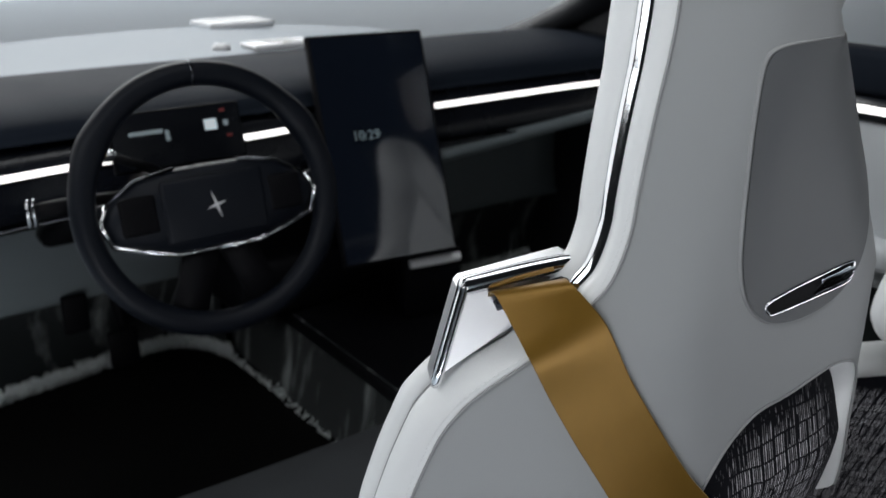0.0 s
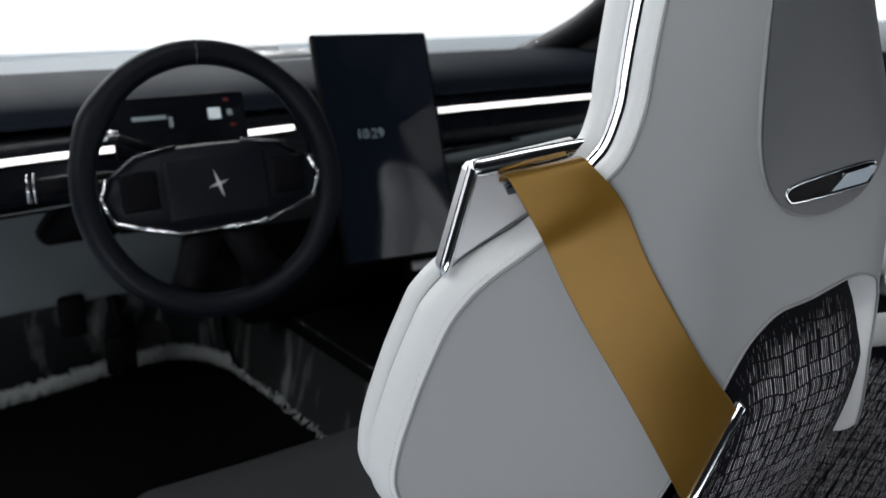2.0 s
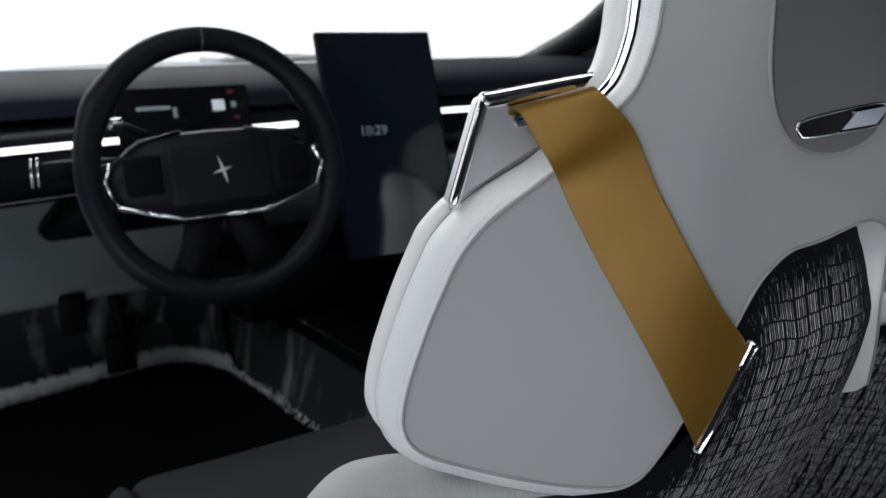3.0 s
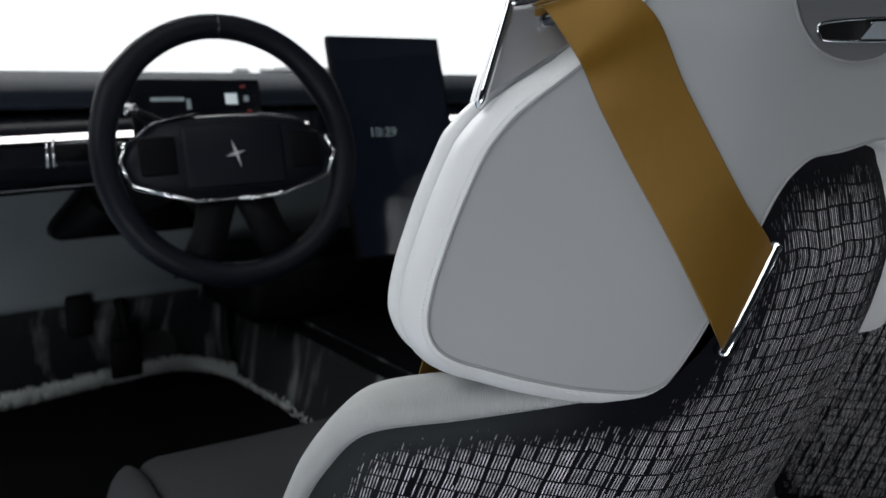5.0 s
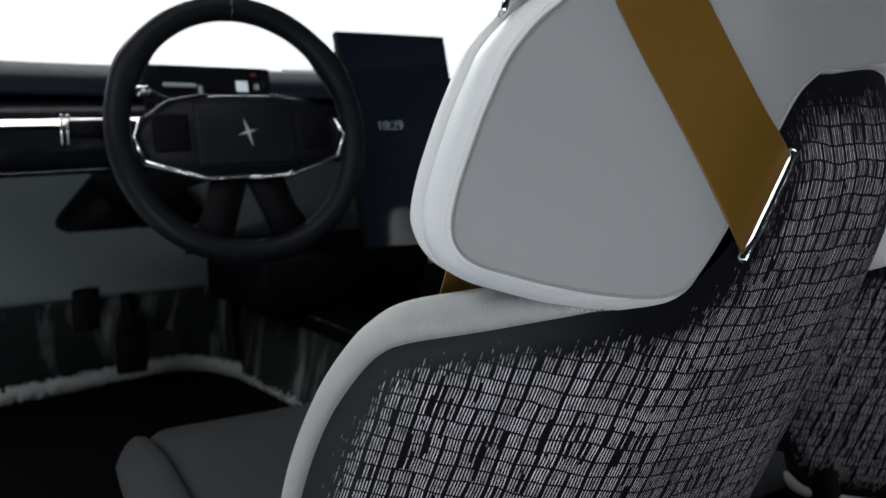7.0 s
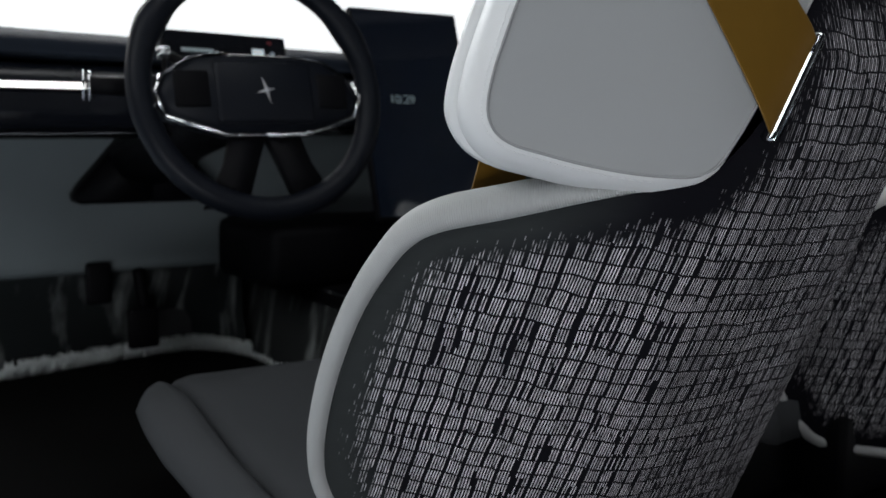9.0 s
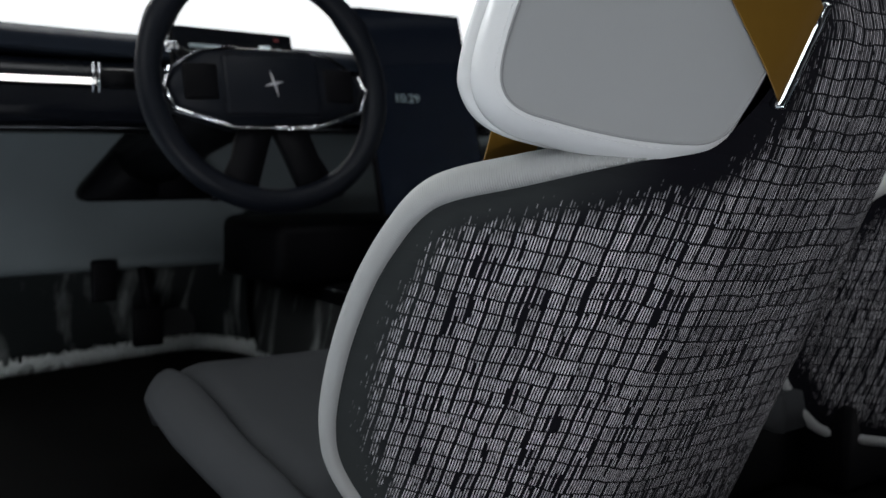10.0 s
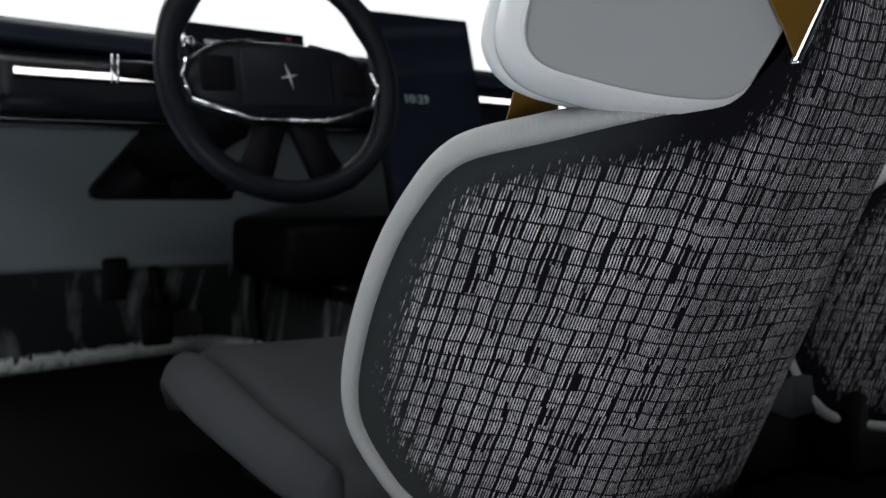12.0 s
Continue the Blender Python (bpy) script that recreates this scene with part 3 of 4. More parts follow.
    # the belt down the back
    rows = [((0.334, 0.412, 0.846), (0.372, 0.392, 0.856)), ((0.3290, 0.404, 0.8570), (0.3590, 0.368, 0.8708)), ((0.3285, 0.396, 0.8575), (0.3560, 0.358, 0.8708))]
    # over the rim it lies aslant; from the fold on it hangs flat against the panel
    for p, q, off in (((0.3300, 0.8245), (0.3665, 0.8500), 0.0085), ((0.341, 0.798), (0.3785, 0.8150), 0.005), ((0.354, 0.767), (0.3885, 0.7930), 0.005), ((0.369, 0.735), (0.4040, 0.7620), 0.005), ((0.384, 0.702), (0.4170, 0.7400), 0.005)):
        rows.append(tuple((x, shell_y(max(x, 0.30), z) - off, z) for x, z in (p, q)))
    rows += [((0.4000, 0.311, 0.6655), (0.4330, 0.2990, 0.7200)), ((0.4095, 0.3085, 0.6480), (0.4400, 0.2985, 0.7100))]

    def eased(points, n=6):
        """Straight runs between the points, with softly rounded folds."""
        pts = [Vector(p) for p in points]
        line = [pts[i].lerp(pts[i + 1], k / n) for i in range(len(pts) - 1) for k in range(n)] + [pts[-1]]
        for _ in range(3):
            line = [line[0]] + [0.25 * line[i - 1] + 0.5 * line[i] + 0.25 * line[i + 1] for i in range(1, len(line) - 1)] + [line[-1]]
        return line

    left, right = eased([r[0] for r in rows]), eased([r[1] for r in rows])
    run = [0.0]
    for i in range(1, len(left)):
        run.append(run[-1] + (left[i] - left[i - 1]).length)

    def ribbon(left, right, run, thick):
        bm, rings = bmesh.new(), []
        for i, (l, r) in enumerate(zip(left, right)):
            t = (left[min(i + 1, len(left) - 1)] - left[max(i - 1, 0)]).normalized()
            n = t.cross(r - l).normalized() * thick
            across = [0.0, 0.012, 0.03, 0.2, 0.4, 0.6, 0.8, 0.97, 0.988, 1.0]
            rings.append([l.lerp(r, k) + n for k in across] + [l.lerp(r, k) - n for k in reversed(across)])
        skin(bm, rings, True, False, True, lambda i, j: (run[min(i, len(run) - 1)], j * 0.005))
        return bm

    belt = add("seat_belt", ribbon(left, right, run, 0.0007), BELT, "gold webbing belt with a satin sheen")
    rows = [((0.318, 0.420, 0.846), (0.366, 0.402, 0.858)), ((0.338, 0.450, 0.80), (0.386, 0.440, 0.80)), ((0.320, 0.474, 0.70), (0.368, 0.468, 0.70)), ((0.300, 0.486, 0.60), (0.348, 0.482, 0.605)), ((0.298, 0.53, 0.50), (0.346, 0.52, 0.50))]
    left, right = spline([r[0] for r in rows], 6), spline([r[1] for r in rows], 6)
    add("belt_front", ribbon(left, right, [0.01 * i for i in range(len(left))], 0.0007), BELT, "", parent=belt)
    # chrome slot through which the belt passes into the back
    lo, hi = Vector((0.4115, 0.3115, 0.6455)), Vector((0.4425, 0.3010, 0.7135))
    along, out = (hi - lo).normalized(), Vector((0.0, -1.0, -0.2)).normalized()
    side = along.cross(out).normalized()
    bm, rings = bmesh.new(), []
    for f, k in ((-0.035, 0.5), (-0.015, 0.9), (0.0, 1.0), (0.25, 1.0), (0.5, 1.0), (0.75, 1.0), (1.0, 1.0), (1.015, 0.9), (1.03, 0.5)):
        p = lo.lerp(hi, f)
        rings.append([p + side * (0.0027 * k * u) + out * (0.0070 * k * v) for u, v in ((-1, -0.6), (-1, 0.5), (-0.55, 0.92), (0, 1), (0.55, 0.92), (1, 0.5), (1, -0.6))])
    skin(bm, rings)
    slot = add("belt_slot", bm, CHROME, "chrome belt slot")
    bm = bmesh.new()
    tube(bm, [lo.lerp(hi, f) + out * 0.0066 + side * 0.0008 for f in (0.04, 0.5, 0.96)], 0.0012, 6)
    add("slot_mouth", bm, GUNMETAL, "", parent=slot)
    # seat cushion, side bolsters and base
    stations = [(0.605, 0.034, 0.284, 0.316), (0.66, 0.024, 0.286, 0.329), (0.75, 0.012, 0.286, 0.333), (0.85, 0.004, 0.274, 0.331), (0.93, 0.0, 0.264, 0.322), (0.98, 0.001, 0.260, 0.312),
                (1.015, 0.005, 0.257, 0.304), (1.045, 0.015, 0.254, 0.294), (1.065, 0.029, 0.251, 0.286), (1.078, 0.050, 0.248, 0.276)]
    rings = []
    for y, drop, c, w in stations:
        t = 0.349 - drop
        half = [(c, t - 0.05), (c, t - 0.016), (c - 0.003, t - 0.008), (c - 0.010, t - 0.003), (c - 0.022, t), (c - 0.07, t - 0.001), (c - 0.16, t - 0.003)]
        rings.append([Vector((MID - x, y, z)) for x, z in half] + [Vector((MID + x, y, z)) for x, z in reversed(half)])
    bm = bmesh.new()
    skin(bm, rings)
    add("seat_cushion", bm, SEAT_CLOTH, "grey cloth seat cushion")
    for s in (-1, 1):
        rings = []
        for y, drop, c, w in stations:
            t, b2 = 0.347 - drop, w - c
            edge = [(c + 0.001, t - 0.05), (c + 0.001, t - 0.016), (c + 0.004, t - 0.007), (c + 0.010, t - 0.002), (c + 0.4 * b2, t), (c + 0.65 * b2, t - 0.006), (c + 0.87 * b2, t - 0.018), (w, t - 0.033), (w - 0.003, t - 0.043), (w - 0.03, t - 0.05)]
            rings.append([Vector((MID + s * x, y, z)) for x, z in edge])
        bm = bmesh.new()
        skin(bm, rings)
        add("cushion_bolster", bm, SEAT_CLOTH, "padded bolster along the cushion")
    bm = bmesh.new()
    box(bm, (0.30, 0.56, 0.18), (0.73, 0.99, 0.300), bevel=0.01)
    add("seat_base", bm, BLACK)


finish_seat()
copy_thing(seat, Matrix.Translation((1.165, 0.60, 0.18)) @ Matrix.Diagonal((-1, 1, 1, 1)))


# ---- steering wheel ----
def build_wheel():
    hub = Vector((0.446, 1.160, 0.698))
    wheel = thing("steering_wheel", "black leather steering wheel with chrome-edged centre pad", "steering wheel")
    wheel.matrix_basis = Matrix.Translation(hub) @ Matrix.Rotation(radians(-14), 4, "X") @ Matrix.Rotation(radians(-4), 4, "Z")

    def rim_at(a):
        x, z = 0.171 * math.cos(a), 0.175 * math.sin(a)
        if z < -0.12:
            z = -0.12 + (z + 0.12) * 0.95
        return Vector((x, 0, z + 0.006))

    path = [rim_at(2 * math.pi * i / 96) for i in range(96)]
    bm = bmesh.new()
    tube(bm, path, [0.0175 + 0.0035 * math.exp(-((abs(abs(2 * math.pi * i / 96 - math.pi / 2) - 1.02)) / 0.16) ** 2) for i in range(96)], 16, True, up=(0, 1, 0))
    rim = part("rim", bm, RIMSKIN, wheel, "black leather rim")
    bm = bmesh.new()
    mark = [rim_at(math.pi / 2 + k * 0.008) for k in (-1, 0, 1)]
    tube(bm, mark, 0.0182, 16, up=(0, 1, 0))
    part("centre_marker", bm, GUNMETAL, rim, "grey stitched marker at the top")
    half = [(0.0, 0.058), (0.045, 0.057), (0.100, 0.048), (0.140, 0.022), (0.152, -0.002), (0.140, -0.034), (0.060, -0.060), (0.0, -0.060)]
    outline = [Vector((x, 0, z)) for x, z in half] + [Vector((-x, 0, z)) for x, z in half[-2:0:-1]]
    bm = bmesh.new()
    rings = []
    for s, y in ((0.97, 0.030), (1.0, 0.012), (0.985, 0.0), (0.90, -0.010), (0.5, -0.015)):
        rings.append([Vector((p.x * s, y, p.z * s)) for p in outline])
    skin(bm, rings)
    pad = part("centre_pad", bm, RIMSKIN, wheel, "smooth black centre pad")
    bm = bmesh.new()
    box(bm, (-0.072, -0.0185, -0.046), (0.072, -0.010, 0.043), bevel=0.006)
    part("airbag_cover", bm, RIMSKIN, pad)
    for s in (-1, 1):
        bm = bmesh.new()
        box(bm, (min(s * 0.079, s * 0.128), -0.0155, -0.024), (max(s * 0.079, s * 0.128), -0.006, 0.028), bevel=0.004)
        part("thumb_control", bm, BLACK, pad)
    # chrome edge round the pad, in four runs
    for ids in ((3, 4, 5), (5, 6, 7), (7, 8, 9), (9, 10, 11)):
        bm = bmesh.new()
        tube(bm, [Vector((outline[i % 14].x * 1.005, -0.003, outline[i % 14].z * 1.005)) for i in ids], 0.0036, 8, up=(0, 1, 0))
        part("chrome_edge", bm, CHROME, pad, "polished chrome edge")
    for ids in ((11, 12, 13), (1, 2, 3)):
        bm = bmesh.new()
        tube(bm, [Vector((outline[i % 14].x * 1.005, -0.001, outline[i % 14].z * 1.005)) for i in ids], 0.0024, 8, up=(0, 1, 0))
        part("chrome_edge", bm, GUNMETAL, pad)
    for x, z in ((0.02, -0.062), (0.045, -0.060), (0.062, -0.057), (0.152, -0.002), (-0.152, -0.002)):
        bm = bmesh.new()
        bmesh.ops.create_uvsphere(bm, u_segments=10, v_segments=8, radius=0.0042)
        bmesh.ops.translate(bm, verts=bm.verts, vec=(x, -0.005, z))
        part("chrome_stud", bm, CHROME, pad)
    bm = bmesh.new()
    for k in range(4):
        a, r = k * math.pi / 2 + 0.25, (0.021 if k % 2 else 0.015)
        u, w = Vector((math.cos(a), 0, math.sin(a))), Vector((-math.sin(a), 0, math.cos(a)))
        vs = [bm.verts.new(p) for p in (Vector((0, -0.0205, 0)) + w * 0.0025, Vector((0, -0.0188, 0)) + u * r, Vector((0, -0.0205, 0)) - w * 0.0025)]
        bm.faces.new(vs)
    part("emblem", bm, BRUSHED, pad, "plain four-pointed metal emblem", smooth=False)
    for s in (-1, 1):
        bm = bmesh.new()
        prof = lambda x, z, w: [Vector((x - w, 0.0, z)), Vector((x + w, 0.0, z)), Vector((x + w, 0.018, z)), Vector((x - w, 0.018, z))]
        skin(bm, [prof(s * 0.022, -0.05, 0.026), prof(s * 0.040, -0.10, 0.024), prof(s * 0.068, -0.160, 0.030)])
        part("lower_spoke", bm, BLACK, wheel)
        bm = bmesh.new()
        box(bm, (min(s * 0.135, s * 0.168), 0.0, -0.022), (max(s * 0.135, s * 0.168), 0.020, 0.024), bevel=0.005)
        part("side_spoke", bm, RIMSKIN, wheel)
    column = thing("steering_column", "black steering column shroud under the dash", "steering column", at=(0.45, 1.36, 0.62))
    bm = bmesh.new()
    ring = lambda y, z, w, h: [Vector((w * math.cos(a) - 0.0, y, z + h * math.sin(a))) for a in (2 * math.pi * i / 16 for i in range(16))]
    skin(bm, [ring(-0.18, 0.07, 0.045, 0.042), ring(-0.05, 0.05, 0.050, 0.045), ring(0.12, 0.02, 0.060, 0.050), ring(0.32, -0.03, 0.075, 0.055)])
    part("shroud", bm, BLACK, column)
    for s in (-1, 1):
        bm = bmesh.new()
        tri = [(0.0, 0.035), (s * 0.03, 0.030), (s * 0.132, -0.088), (s * 0.136, -0.104), (s * 0.130, -0.112), (0.0, -0.112)]
        skin(bm, [[Vector((x, 0.30, z)) for x, z in tri], [Vector((x, 0.358, z)) for x, z in tri]])
        bmesh.ops.bevel(bm, geom=bm.edges[:], offset=0.004, segments=2, affect="EDGES")
        part("shroud_wing", bm, BLACK, column)
    paddle = thing("shift_paddle", "short black lever with a chrome end behind the wheel", "lever", at=(0.40, 1.279, 0.735))
    bm = bmesh.new()
    tube(bm, [Vector((0.04, 0.0, -0.03)), Vector((0.0, 0.0, -0.004)), Vector((-0.045, -0.001, 0.018))], [0.008, 0.008, 0.007], 10)
    part("arm", bm, BLACK, paddle)
    bm = bmesh.new()
    box(bm, (-0.064, -0.006, 0.014), (-0.044, 0.005, 0.030), bevel=0.003)
    part("tip", bm, CHROME, paddle, "chrome end")
    stalk = thing("steering_stalk", "black steering stalk with a chrome tip", "stalk", at=(0.36, 1.245, 0.697))
    bm = bmesh.new()
    tube(bm, [Vector((0.07, 0.0, 0.000)), Vector((0.0, 0.0, 0.004)), Vector((-0.09, 0.0, 0.007)), Vector((-0.13, 0.0, 0.007))], [0.012, 0.013, 0.0135, 0.012], 12)
    part("arm", bm, BLACK, stalk)
    for s in (-1, 1):
        bm = bmesh.new()
        tube(bm, [Vector((-0.132 + s * 0.004 + 0.003 * math.cos(a), 0.011 * math.cos(a), 0.006 + 0.019 * math.sin(a))) for a in (2 * math.pi * i / 20 for i in range(20))], 0.0018, 6, True, up=(1, 0, 0))
        part("tip_ring", bm, CHROME, stalk, "chrome tip ring")


build_wheel()


# ---- dash, displays and light line ----
def extruded(profile, x0, x1, steps=24, bow=None, dip=None):
    bm, rings = bmesh.new(), []
    for i in range(steps + 1):
        x = x0 + (x1 - x0) * i / steps
        dy = bow(x) if bow else 0.0
        dz = dip(x) if dip else 0.0
        rings.append([Vector((x, y + dy, z + dz)) for y, z in profile])
    skin(bm, rings)
    return bm


dip = lambda x: -0.017 * clamp01((0.95 - x) / 0.80)
bow = lambda x: -0.05 * clamp01(abs(x - 0.83) - 0.45) ** 2 * 4
DX0, DX1 = 0.06, 1.60
dash = thing("dashboard", "dark dashboard with soft top, gloss fascia and slate lower panel", "dashboard", kind="structure")
part("dash_top", extruded([tuple(p) for p in spline([(1.90, 0.745), (1.84, 0.790), (1.74, 0.806), (1.60, 0.806), (1.50, 0.797), (1.445, 0.780), (1.432, 0.762), (1.44, 0.752), (1.60, 0.74), (1.80, 0.73)], 4)], DX0, DX1, bow=bow), DASH_SOFT, dash, "soft dark dash top")
part("fascia", extruded([(1.436, 0.757), (1.428, 0.735), (1.422, 0.715), (1.412, 0.690), (1.405, 0.664), (1.412, 0.655), (1.50, 0.650), (1.70, 0.65), (1.70, 0.765)], DX0 + 0.002, DX1 - 0.002, bow=bow, dip=dip), DASH_FACE, dash, "gloss black fascia")
part("lower_panel", extruded([(1.70, 0.652), (1.715, 0.62), (1.722, 0.56), (1.722, 0.47), (1.712, 0.40), (1.700, 0.384), (1.72, 0.372), (1.79, 0.378), (1.80, 0.652)], DX0 + 0.001, DX1 - 0.001, bow=bow), DASH_LOW, dash, "slate lower dash panel")
part("panel_ledge", extruded([(1.402, 0.6545), (1.398, 0.650), (1.404, 0.646), (1.46, 0.643), (1.46, 0.6545)], DX0 + 0.001, DX1 - 0.001, bow=bow, dip=dip), GUNMETAL, dash)
rings = []
for i in range(13):
    x = 1.005 + 0.57 * i / 12
    z = 0.630 + 0.075 * (x - 1.05)
    rings.append([Vector((x, 1.398 + bow(x) + dy, z + dz)) for dy, dz in ((0.006, -0.014), (0.0, -0.009), (-0.002, 0.0), (0.0, 0.009), (0.006, 0.014), (0.03, 0.014), (0.03, -0.014))])
bm = bmesh.new()
skin(bm, rings)
part("trim_bar", bm, DASH_LOW, dash, "slate trim bar below the fascia")
for x0, x1 in ((0.130, 0.70), (1.015, 1.575)):
    strip = thing("light_strip", "glowing white light strip set along the dash", "light strip", "dash light strips")
    part("diffuser", extruded([(1.4190, 0.7215), (1.4205, 0.7205), (1.4285, 0.7205), (1.4300, 0.7295), (1.4215, 0.7295), (1.4195, 0.7285)], x0, x1, bow=bow, dip=dip), LIGHT_LINE, strip)
    part("bezel", extruded([(1.4185, 0.7178), (1.4300, 0.7178), (1.4300, 0.7198), (1.4200, 0.7198)], x0, x1, bow=bow, dip=dip), BLACK, strip)


def text_mesh(name, words, size, mat, parent, m):
    cu = bpy.data.curves.new(name, "FONT")
    cu.body, cu.size, cu.align_x, cu.align_y, cu.extrude = words, size, "CENTER", "CENTER", 0.0002
    ob = new(name, cu)
    dg = bpy.context.evaluated_depsgraph_get()
    me = bpy.data.meshes.new_from_object(ob.evaluated_get(dg))
    bpy.data.objects.remove(ob)
    me.materials.clear()
    me.materials.append(mat)
    out = new(name, me)
    out.parent = parent
    out.matrix_basis = m
    return out


FACE = Matrix.Rotation(radians(90), 4, "X")
tablet = thing("centre_touchscreen", "tall glossy black touchscreen standing on the dash centre", "touchscreen")
tablet.matrix_basis = Matrix.Translation((0.845, 1.347, 0.684)) @ Matrix.Rotation(radians(-9), 4, "Z") @ Matrix.Rotation(radians(-21.5), 4, "X")
bm = bmesh.new()
box(bm, (-0.112, -0.004, -0.206), (0.112, 0.012, 0.206), bevel=0.004)
part("housing", bm, BLACK, tablet)
bm = bmesh.new()
box(bm, (-0.106, -0.0058, -0.200), (0.106, -0.0042, 0.200))
glass = part("glass", bm, SCREEN, tablet, "mirror-like black glass", smooth=False)
text_mesh("clock", "10:29", 0.024, CLOCK, glass, Matrix.Translation((-0.030, -0.0064, 0.022)) @ FACE)
bm = bmesh.new()
box(bm, (-0.05, 0.0, -0.12), (0.05, 0.10, 0.10), bevel=0.012)
part("stand", bm, BLACK, tablet)

cluster = thing("instrument_display", "slim black instrument display behind the steering wheel", "instrument display")
cluster.matrix_basis = Matrix.Translation((0.470, 1.335, 0.757)) @ Matrix.Rotation(radians(-16), 4, "X")
bm = bmesh.new()
box(bm, (-0.105, 0.0, -0.045), (0.105, 0.012, 0.045), bevel=0.004)
part("housing", bm, BLACK, cluster)
bm = bmesh.new()
box(bm, (-0.101, -0.0018, -0.041), (0.101, -0.0004, 0.041))
cg = part("glass", bm, DASH_FACE, cluster, smooth=False)
for name, x, z, w, h, mat in (("speed_bar", -0.050, 0.012, 0.052, 0.006, GLYPH_DIM), ("speed_bar", -0.018, 0.004, 0.006, 0.016, GLYPH_DIM), ("icon", 0.052, 0.012, 0.020, 0.017, GLYPH), ("icon", 0.077, 0.012, 0.008, 0.009, GLYPH_DIM),
                              ("warning_icon", 0.074, 0.032, 0.009, 0.005, GLYPH_RED), ("warning_icon", 0.080, -0.008, 0.009, 0.005, GLYPH_RED)):
    bm = bmesh.new()
    box(bm, (x - w / 2, -0.0026, z - h / 2), (x + w / 2, -0.0019, z + h / 2))
    part(name, bm, mat, cg, smooth=False)
bm = bmesh.new()
box(bm, (-0.04, 0.0, -0.10), (0.04, 0.09, -0.02), bevel=0.01)
part("stand", bm, BLACK, cluster)

hud = thing("head_up_projector", "white head-up projector plate on the dash top", "projector", at=(0.86, 1.80, 0.806))
bm = bmesh.new()
box(bm, (-0.06, -0.035, 0.0), (0.085, 0.045, 0.014), bevel=0.006)
part("plate", bm, GLOSS_WHITE, hud)
bm = bmesh.new()
box(bm, (-0.02, -0.012, 0.0145), (0.04, 0.012, 0.0155))
part("lens", bm, SCREEN, hud)
bm = bmesh.new()
bmesh.ops.create_cone(bm, segments=20, radius1=0.020, radius2=0.017, depth=0.012, cap_ends=True)
bmesh.ops.translate(bm, verts=bm.verts, vec=(-0.095, 0.055, 0.004))
part("sensor", bm, GLOSS_WHITE, hud)

# ---- floor, footwell and console ----
floor = tagged(part("floor", extruded([(-1.2, 0.10), (-1.2, 0.178), (1.80, 0.178), (1.80, 0.10)], 0.02, 1.64, 2), MAT, smooth=False), "black carpeted cabin floor", "floor", kind="structure")


def cloth_panel(bm, f, nu, nv):
    rings = [[f(i / nu, j / nv) for j in range(nv + 1)] for i in range(nu + 1)]
    lu = (Vector(rings[-1][0]) - Vector(rings[0][0])).length
    lv = (Vector(rings[0][-1]) - Vector(rings[0][0])).length
    skin(bm, rings, False, False, False, lambda i, j: (lu * i / nu, lv * j / nv))
    fill = bm.verts.layers.float.new("weave_fill")
    for v in bm.verts:
        v[fill] = 1.0
    return bm


TOE = spline([(0.05, 1.748, 0.18), (0.21, 1.764, 0.18), (0.33, 1.783, 0.18), (0.45, 1.803, 0.18), (0.535, 1.814, 0.18), (0.588, 1.800, 0.18), (0.630, 1.750, 0.18), (0.655, 1.690, 0.18)], 10)


def toe_line(u):
    k = clamp01(u) * (len(TOE) - 1)
    i = min(int(k), len(TOE) - 2)
    return TOE[i].lerp(TOE[i + 1], k - i)


def toe_at(u, v):
    p = toe_line(u)
    return Vector((p.x, p.y + (1.715 - p.y) * v ** 2 + 0.015 * math.sin(3.14 * v), 0.180 + 0.21 * v))


toe = part("footwell_wall", cloth_panel(bmesh.new(), toe_at, 40, 12), PILE)
tagged(toe, "streaked dark carpet lining the footwell wall", "footwell lining", kind="structure")
toe = part("footwell_wall", cloth_panel(bmesh.new(), lambda u, v: Vector((1.02 + 0.59 * u, 1.79 - 0.07 * v + 0.03 * math.sin(3.14 * v), 0.180 + 0.21 * v)), 20, 10), PILE)
tagged(toe, "streaked dark carpet lining the passenger footwell", "footwell lining", kind="structure")
def tufted(name, path, count, tall, rnd):
    """Short upstanding tufts scattered along a floor line."""
    bm = bmesh.new()
    for i in range(count):
        k = rnd.random() ** 1.35 * (len(path) - 1)
        j = min(int(k), len(path) - 2)
        p = path[j].lerp(path[j + 1], k - j) + Vector((rnd.uniform(-0.008, 0.004), rnd.uniform(-0.022, 0.002), 0.0))
        tip = p + Vector((rnd.uniform(-0.009, 0.009), rnd.uniform(-0.012, 0.006), tall * rnd.uniform(0.4, 1.0)))
        tube(bm, [p, p.lerp(tip, 0.6), tip], [0.0020, 0.0016, 0.0006], 4, up=(1, 0, 0))
    # tufts added for the bright band at the floor edge, highlight in their colour
    hem = thing(name, "tufted carpet edge along the footwell floor, pale to imitate highlights", "carpet edge", kind="structure")
    tuft = part("tufts", bm, TUFT, hem)
    tuft["kind"] = "stuff"


rnd = random.Random(4)
tufted("carpet_hem", TOE, 1600, 0.034, rnd)
tufted("carpet_hem", [Vector((0.655, 1.69, 0.18)), Vector((0.668, 1.50, 0.18)), Vector((0.668, 1.18, 0.18))], 140, 0.014, rnd)
tufted("carpet_hem", [Vector((1.03, 1.775, 0.18)), Vector((1.58, 1.775, 0.18))], 700, 0.03, rnd)
console = thing("centre_console", "low black centre console lined with streaked carpet", "console", kind="structure")
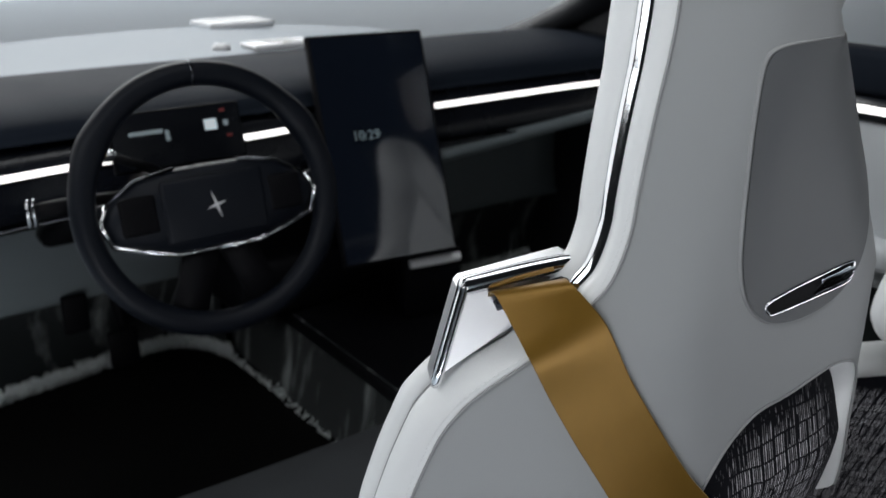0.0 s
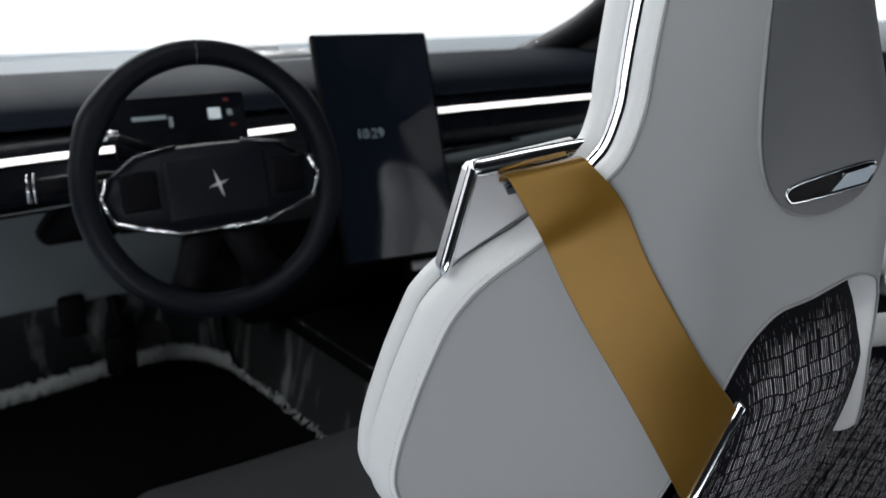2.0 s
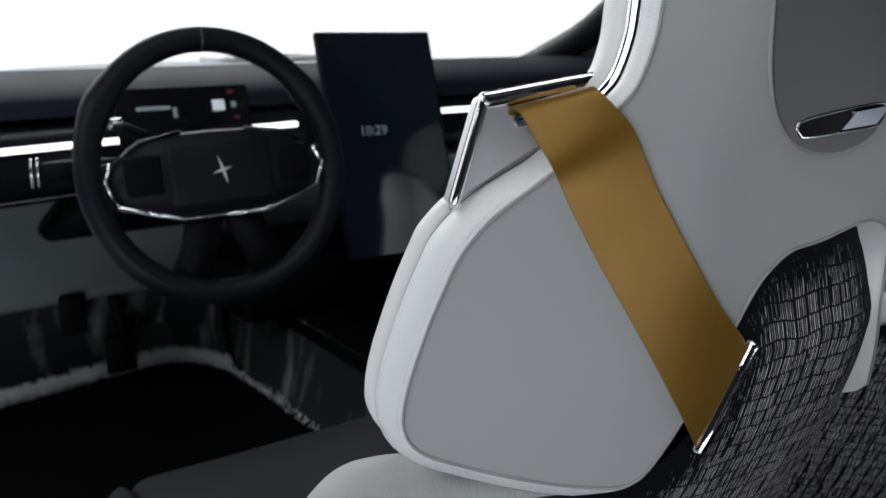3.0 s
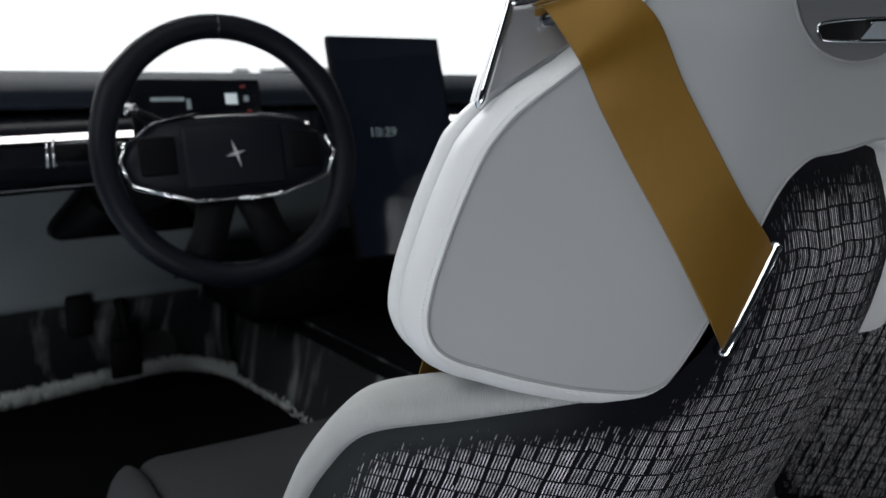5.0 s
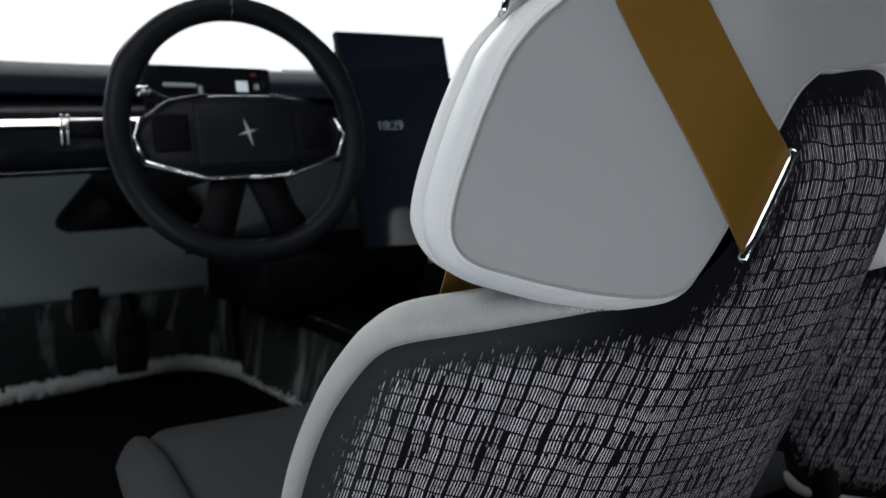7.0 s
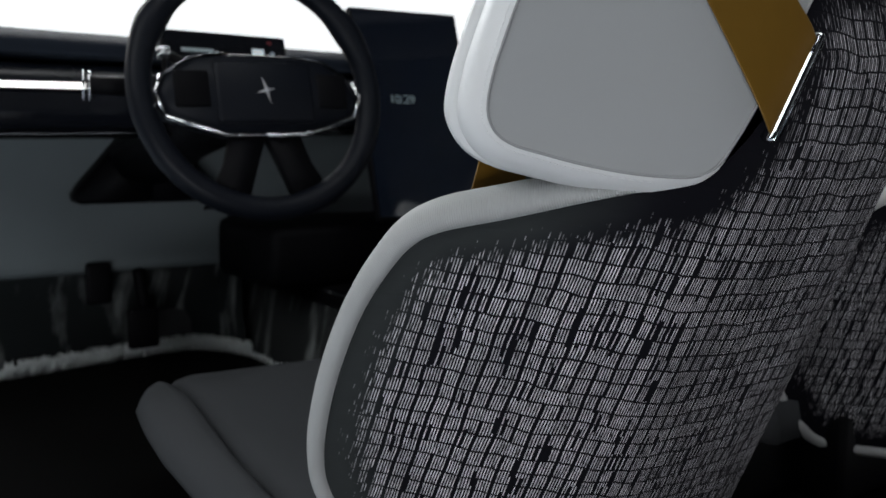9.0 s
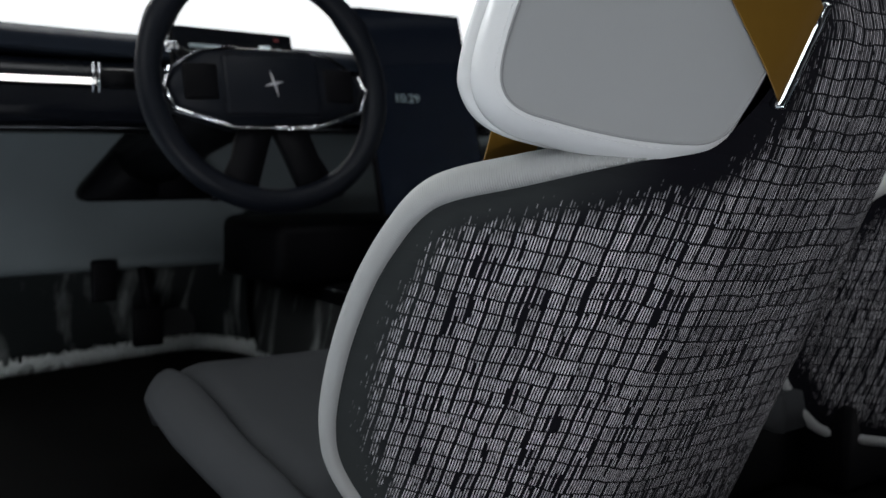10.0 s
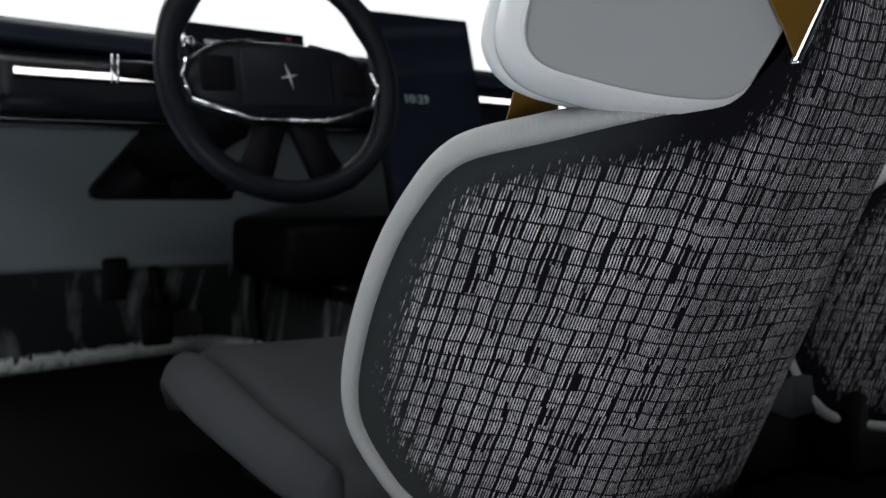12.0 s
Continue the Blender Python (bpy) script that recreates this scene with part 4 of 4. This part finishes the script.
for x, s in ((0.675, -1), (1.0, 1)):
    bm = cloth_panel(bmesh.new(), lambda u, v: Vector((x - s * 0.03 * v + s * 0.0, 0.62 + 1.15 * u, 0.179 + 0.17 * v)), 24, 6)
    part("side_lining", bm, PILE, console)
bm = bmesh.new()
box(bm, (0.70, 0.60, 0.18), (0.975, 1.76, 0.355), bevel=0.02)
part("body", bm, BLACK, console)
roller = thing("volume_roller", "pale ribbed roller on a black bracket below the touchscreen", "roller", at=(0.915, 1.285, 0.468))
roller.matrix_basis = Matrix.Translation((0.915, 1.285, 0.468)) @ Matrix.Rotation(radians(-9), 4, "Z")
bm = bmesh.new()
rings = []
for i in range(49):
    r = 0.0095 if i % 2 else 0.0085
    rings.append([Vector((-0.052 + 0.104 * i / 48, r * math.cos(q), r * math.sin(q))) for q in (math.pi * k / 6 for k in range(12))])
skin(bm, rings)
part("barrel", bm, GLOSS_WHITE, roller, "pale ribbed barrel")
bm = bmesh.new()
box(bm, (-0.060, 0.006, -0.113), (0.060, 0.050, 0.012), bevel=0.005)
part("bracket", bm, BLACK, roller)
stack = thing("centre_stack", "black box under the dash centre", "centre stack", kind="structure")
bm = bmesh.new()
box(bm, (0.60, 1.45, 0.352), (1.06, 1.72, 0.47), bevel=0.02)
part("body", bm, BLACK, stack)
for x, drop, wide in ((0.358, 0.055, 0.024), (0.440, 0.150, 0.030)):
    pedal = thing("pedal", "black foot pedal hanging in the footwell", "pedal", "pedals", at=(x, 1.70, 0.40))
    bm = bmesh.new()
    tube(bm, [Vector((0, 0.04, 0.0)), Vector((0, 0.02, -0.03)), Vector((0.012, 0.0, -drop))], 0.012, 8, up=(1, 0, 0))
    part("arm", bm, BLACK, pedal)
    bm = bmesh.new()
    box(bm, (-wide, -0.012, -drop - 0.03), (wide, 0.004, -drop + 0.05), bevel=0.006)
    part("pad", bm, BLACK, pedal)

# ---- body round the cabin ----
door = thing("passenger_door", "pale passenger door panel with dark sill and light strip", "door", kind="structure")
bm = bmesh.new()
box(bm, (1.605, 0.10, 0.40), (1.66, 1.40, 0.716), bevel=0.012)
part("door_panel", bm, DOOR_PALE, door)
bm = bmesh.new()
box(bm, (1.545, 0.30, 0.45), (1.612, 1.15, 0.51), bevel=0.02, segments=3)
part("armrest", bm, DOOR_PALE, door)
bm = cloth_panel(bmesh.new(), lambda u, v: Vector((1.607 + 0.01 * v, 0.10 + 1.3 * u, 0.18 + 0.222 * v)), 24, 6)
part("kick_lining", bm, PILE, door)
bm = bmesh.new()
box(bm, (1.618, 0.10, 0.18), (1.66, 1.40, 0.398))
part("door_base", bm, BODY, door)
bm = bmesh.new()
box(bm, (1.60, 0.08, 0.762), (1.68, 1.44, 0.845), bevel=0.015)
part("door_sill", bm, DASH_SOFT, door)
bm = bmesh.new()
box(bm, (1.602, 0.10, 0.718), (1.66, 1.40, 0.760))
part("door_fascia", bm, DASH_FACE, door)
bm = bmesh.new()
box(bm, (1.598, 0.12, 0.732), (1.603, 1.38, 0.745), bevel=0.001)
part("light_strip", bm, LIGHT_LINE, door, "glowing white light strip")


def pillar(name, path, r, label):
    bm = bmesh.new()
    tube(bm, spline(path, 6), r, 12, flat=0.6)
    return tagged(part(name, bm, BODY), label, "pillar", kind="structure")


pillar("pillar_right", [(1.64, 1.98, 0.73), (1.63, 1.78, 0.80), (1.615, 1.57, 0.895), (1.56, 1.25, 1.10), (1.47, 0.92, 1.34)], 0.062, "dark windscreen pillar")
quarter = bmesh.new()
skin(quarter, [[Vector((x, y, z)) for y, z in ((1.40, 0.72), (1.93, 0.70), (1.78, 0.80), (1.57, 0.89), (1.40, 0.98))] for x in (1.61, 1.66)])
tagged(part("wall_quarter", quarter, BODY, smooth=False), "dark trim below the windscreen pillar", "trim", kind="structure")
kick = bmesh.new()
box(kick, (1.608, 1.402, 0.10), (1.66, 1.808, 0.718))
tagged(part("wall_kick", kick, BODY, smooth=False), "dark kick panel beside the passenger footwell", "trim", kind="structure")
GLASS = bpy.data.materials.new("clear_windscreen_glass")
GLASS.use_nodes = True
gn = GLASS.node_tree.nodes
gn.remove(gn["Principled BSDF"])
clear, gloss, both = gn.new("ShaderNodeBsdfTransparent"), gn.new("ShaderNodeBsdfGlossy"), gn.new("ShaderNodeMixShader")
gloss.inputs["Roughness"].default_value = 0.02
both.inputs[0].default_value = 0.02
for a, c in ((clear.outputs[0], both.inputs[1]), (gloss.outputs[0], both.inputs[2]), (both.outputs[0], gn["Material Output"].inputs["Surface"])):
    GLASS.node_tree.links.new(a, c)
pane = bmesh.new()
skin(pane, [[Vector((0.11 + 1.44 * i / 16, y - 0.10 * (2 * i / 16 - 1) ** 2, z)) for y, z in ((1.925, 0.765), (1.45, 1.10), (1.00, 1.352), (1.004, 1.356), (1.454, 1.104), (1.930, 0.768))] for i in range(17)])
screen_pane = tagged(part("window_front", pane, GLASS), "clear curved windscreen glass", "windscreen", kind="structure")
screen_pane.visible_shadow = False
# roof out of view, added to shape the light: dark edges, open middle
roof = bmesh.new()
for lo, hi in (((0.10, -1.1, 1.36), (0.22, 0.95, 1.42)), ((1.48, -1.1, 1.36), (1.60, 0.95, 1.42)), ((0.22, 0.80, 1.36), (1.48, 0.95, 1.42)), ((0.22, -1.1, 1.36), (1.48, -0.95, 1.42))):
    box(roof, lo, hi, bevel=0.02)
tagged(part("ceiling", roof, BODY), "unseen dark roof frame, added with a wide opening for light from above", "ceiling", kind="structure")
# clear pane added over the opening; the top lamp shines through
pane = bmesh.new()
box(pane, (0.215, -0.955, 1.385), (1.485, 0.805, 1.391))
roof_pane = tagged(part("window_roof", pane, GLASS, smooth=False), "unseen clear roof panel added in the light opening", "glass roof", kind="structure")
roof_pane.visible_shadow = False
wall = bmesh.new()
box(wall, (0.05, -1.26, 0.10), (1.74, -1.2, 1.36))
tagged(part("wall_rear", wall, BODY, smooth=False), "dark rear body wall", "wall", kind="structure")
bulk = bmesh.new()
box(bulk, (0.03, 1.81, 0.10), (1.64, 1.87, 0.74))
tagged(part("wall_front", bulk, BODY, smooth=False), "dark bulkhead behind the dash", "wall", kind="structure")

# ---- bonnet ahead of the windscreen ----
bonnet = thing("bonnet", "pale silver car bonnet with an added white strip standing in for a bright line", "bonnet", kind="structure")
rings = []
for i in range(17):
    k = 2 * i / 16 - 1
    x = 0.83 + 0.80 * k
    rings.append([Vector((x, y, z - 0.05 * k * k)) for y, z in ((1.945, 0.748), (2.10, 0.758), (2.40, 0.768), (2.60, 0.768), (2.78, 0.745), (2.86, 0.690), (2.86, 0.60), (1.945, 0.60))])
bm = bmesh.new()
skin(bm, rings)
part("panel", bm, PAINT, bonnet)
# white box added in place of a bright line that shows beyond the dash
bm = bmesh.new()
box(bm, (1.012, 2.52, 0.762), (1.212, 2.68, 0.778), bevel=0.004)
part("strip", bm, GLOSS_WHITE, bonnet, "added white strip standing in for a bright line")

# ---- studio ----
g = bmesh.new()
box(g, (-30, -20, -0.30), (30, 16, -0.22))
tagged(part("ground", g, STUDIO, smooth=False), "smooth grey studio floor", "floor", kind="structure")
# glowing sheet: its brightness is emitted, not lit by the lamps
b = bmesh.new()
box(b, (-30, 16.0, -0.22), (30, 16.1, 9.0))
tagged(part("backdrop", b, BACKDROP, smooth=False), "white studio backdrop that glows in place of studio light on it", "backdrop", kind="structure")
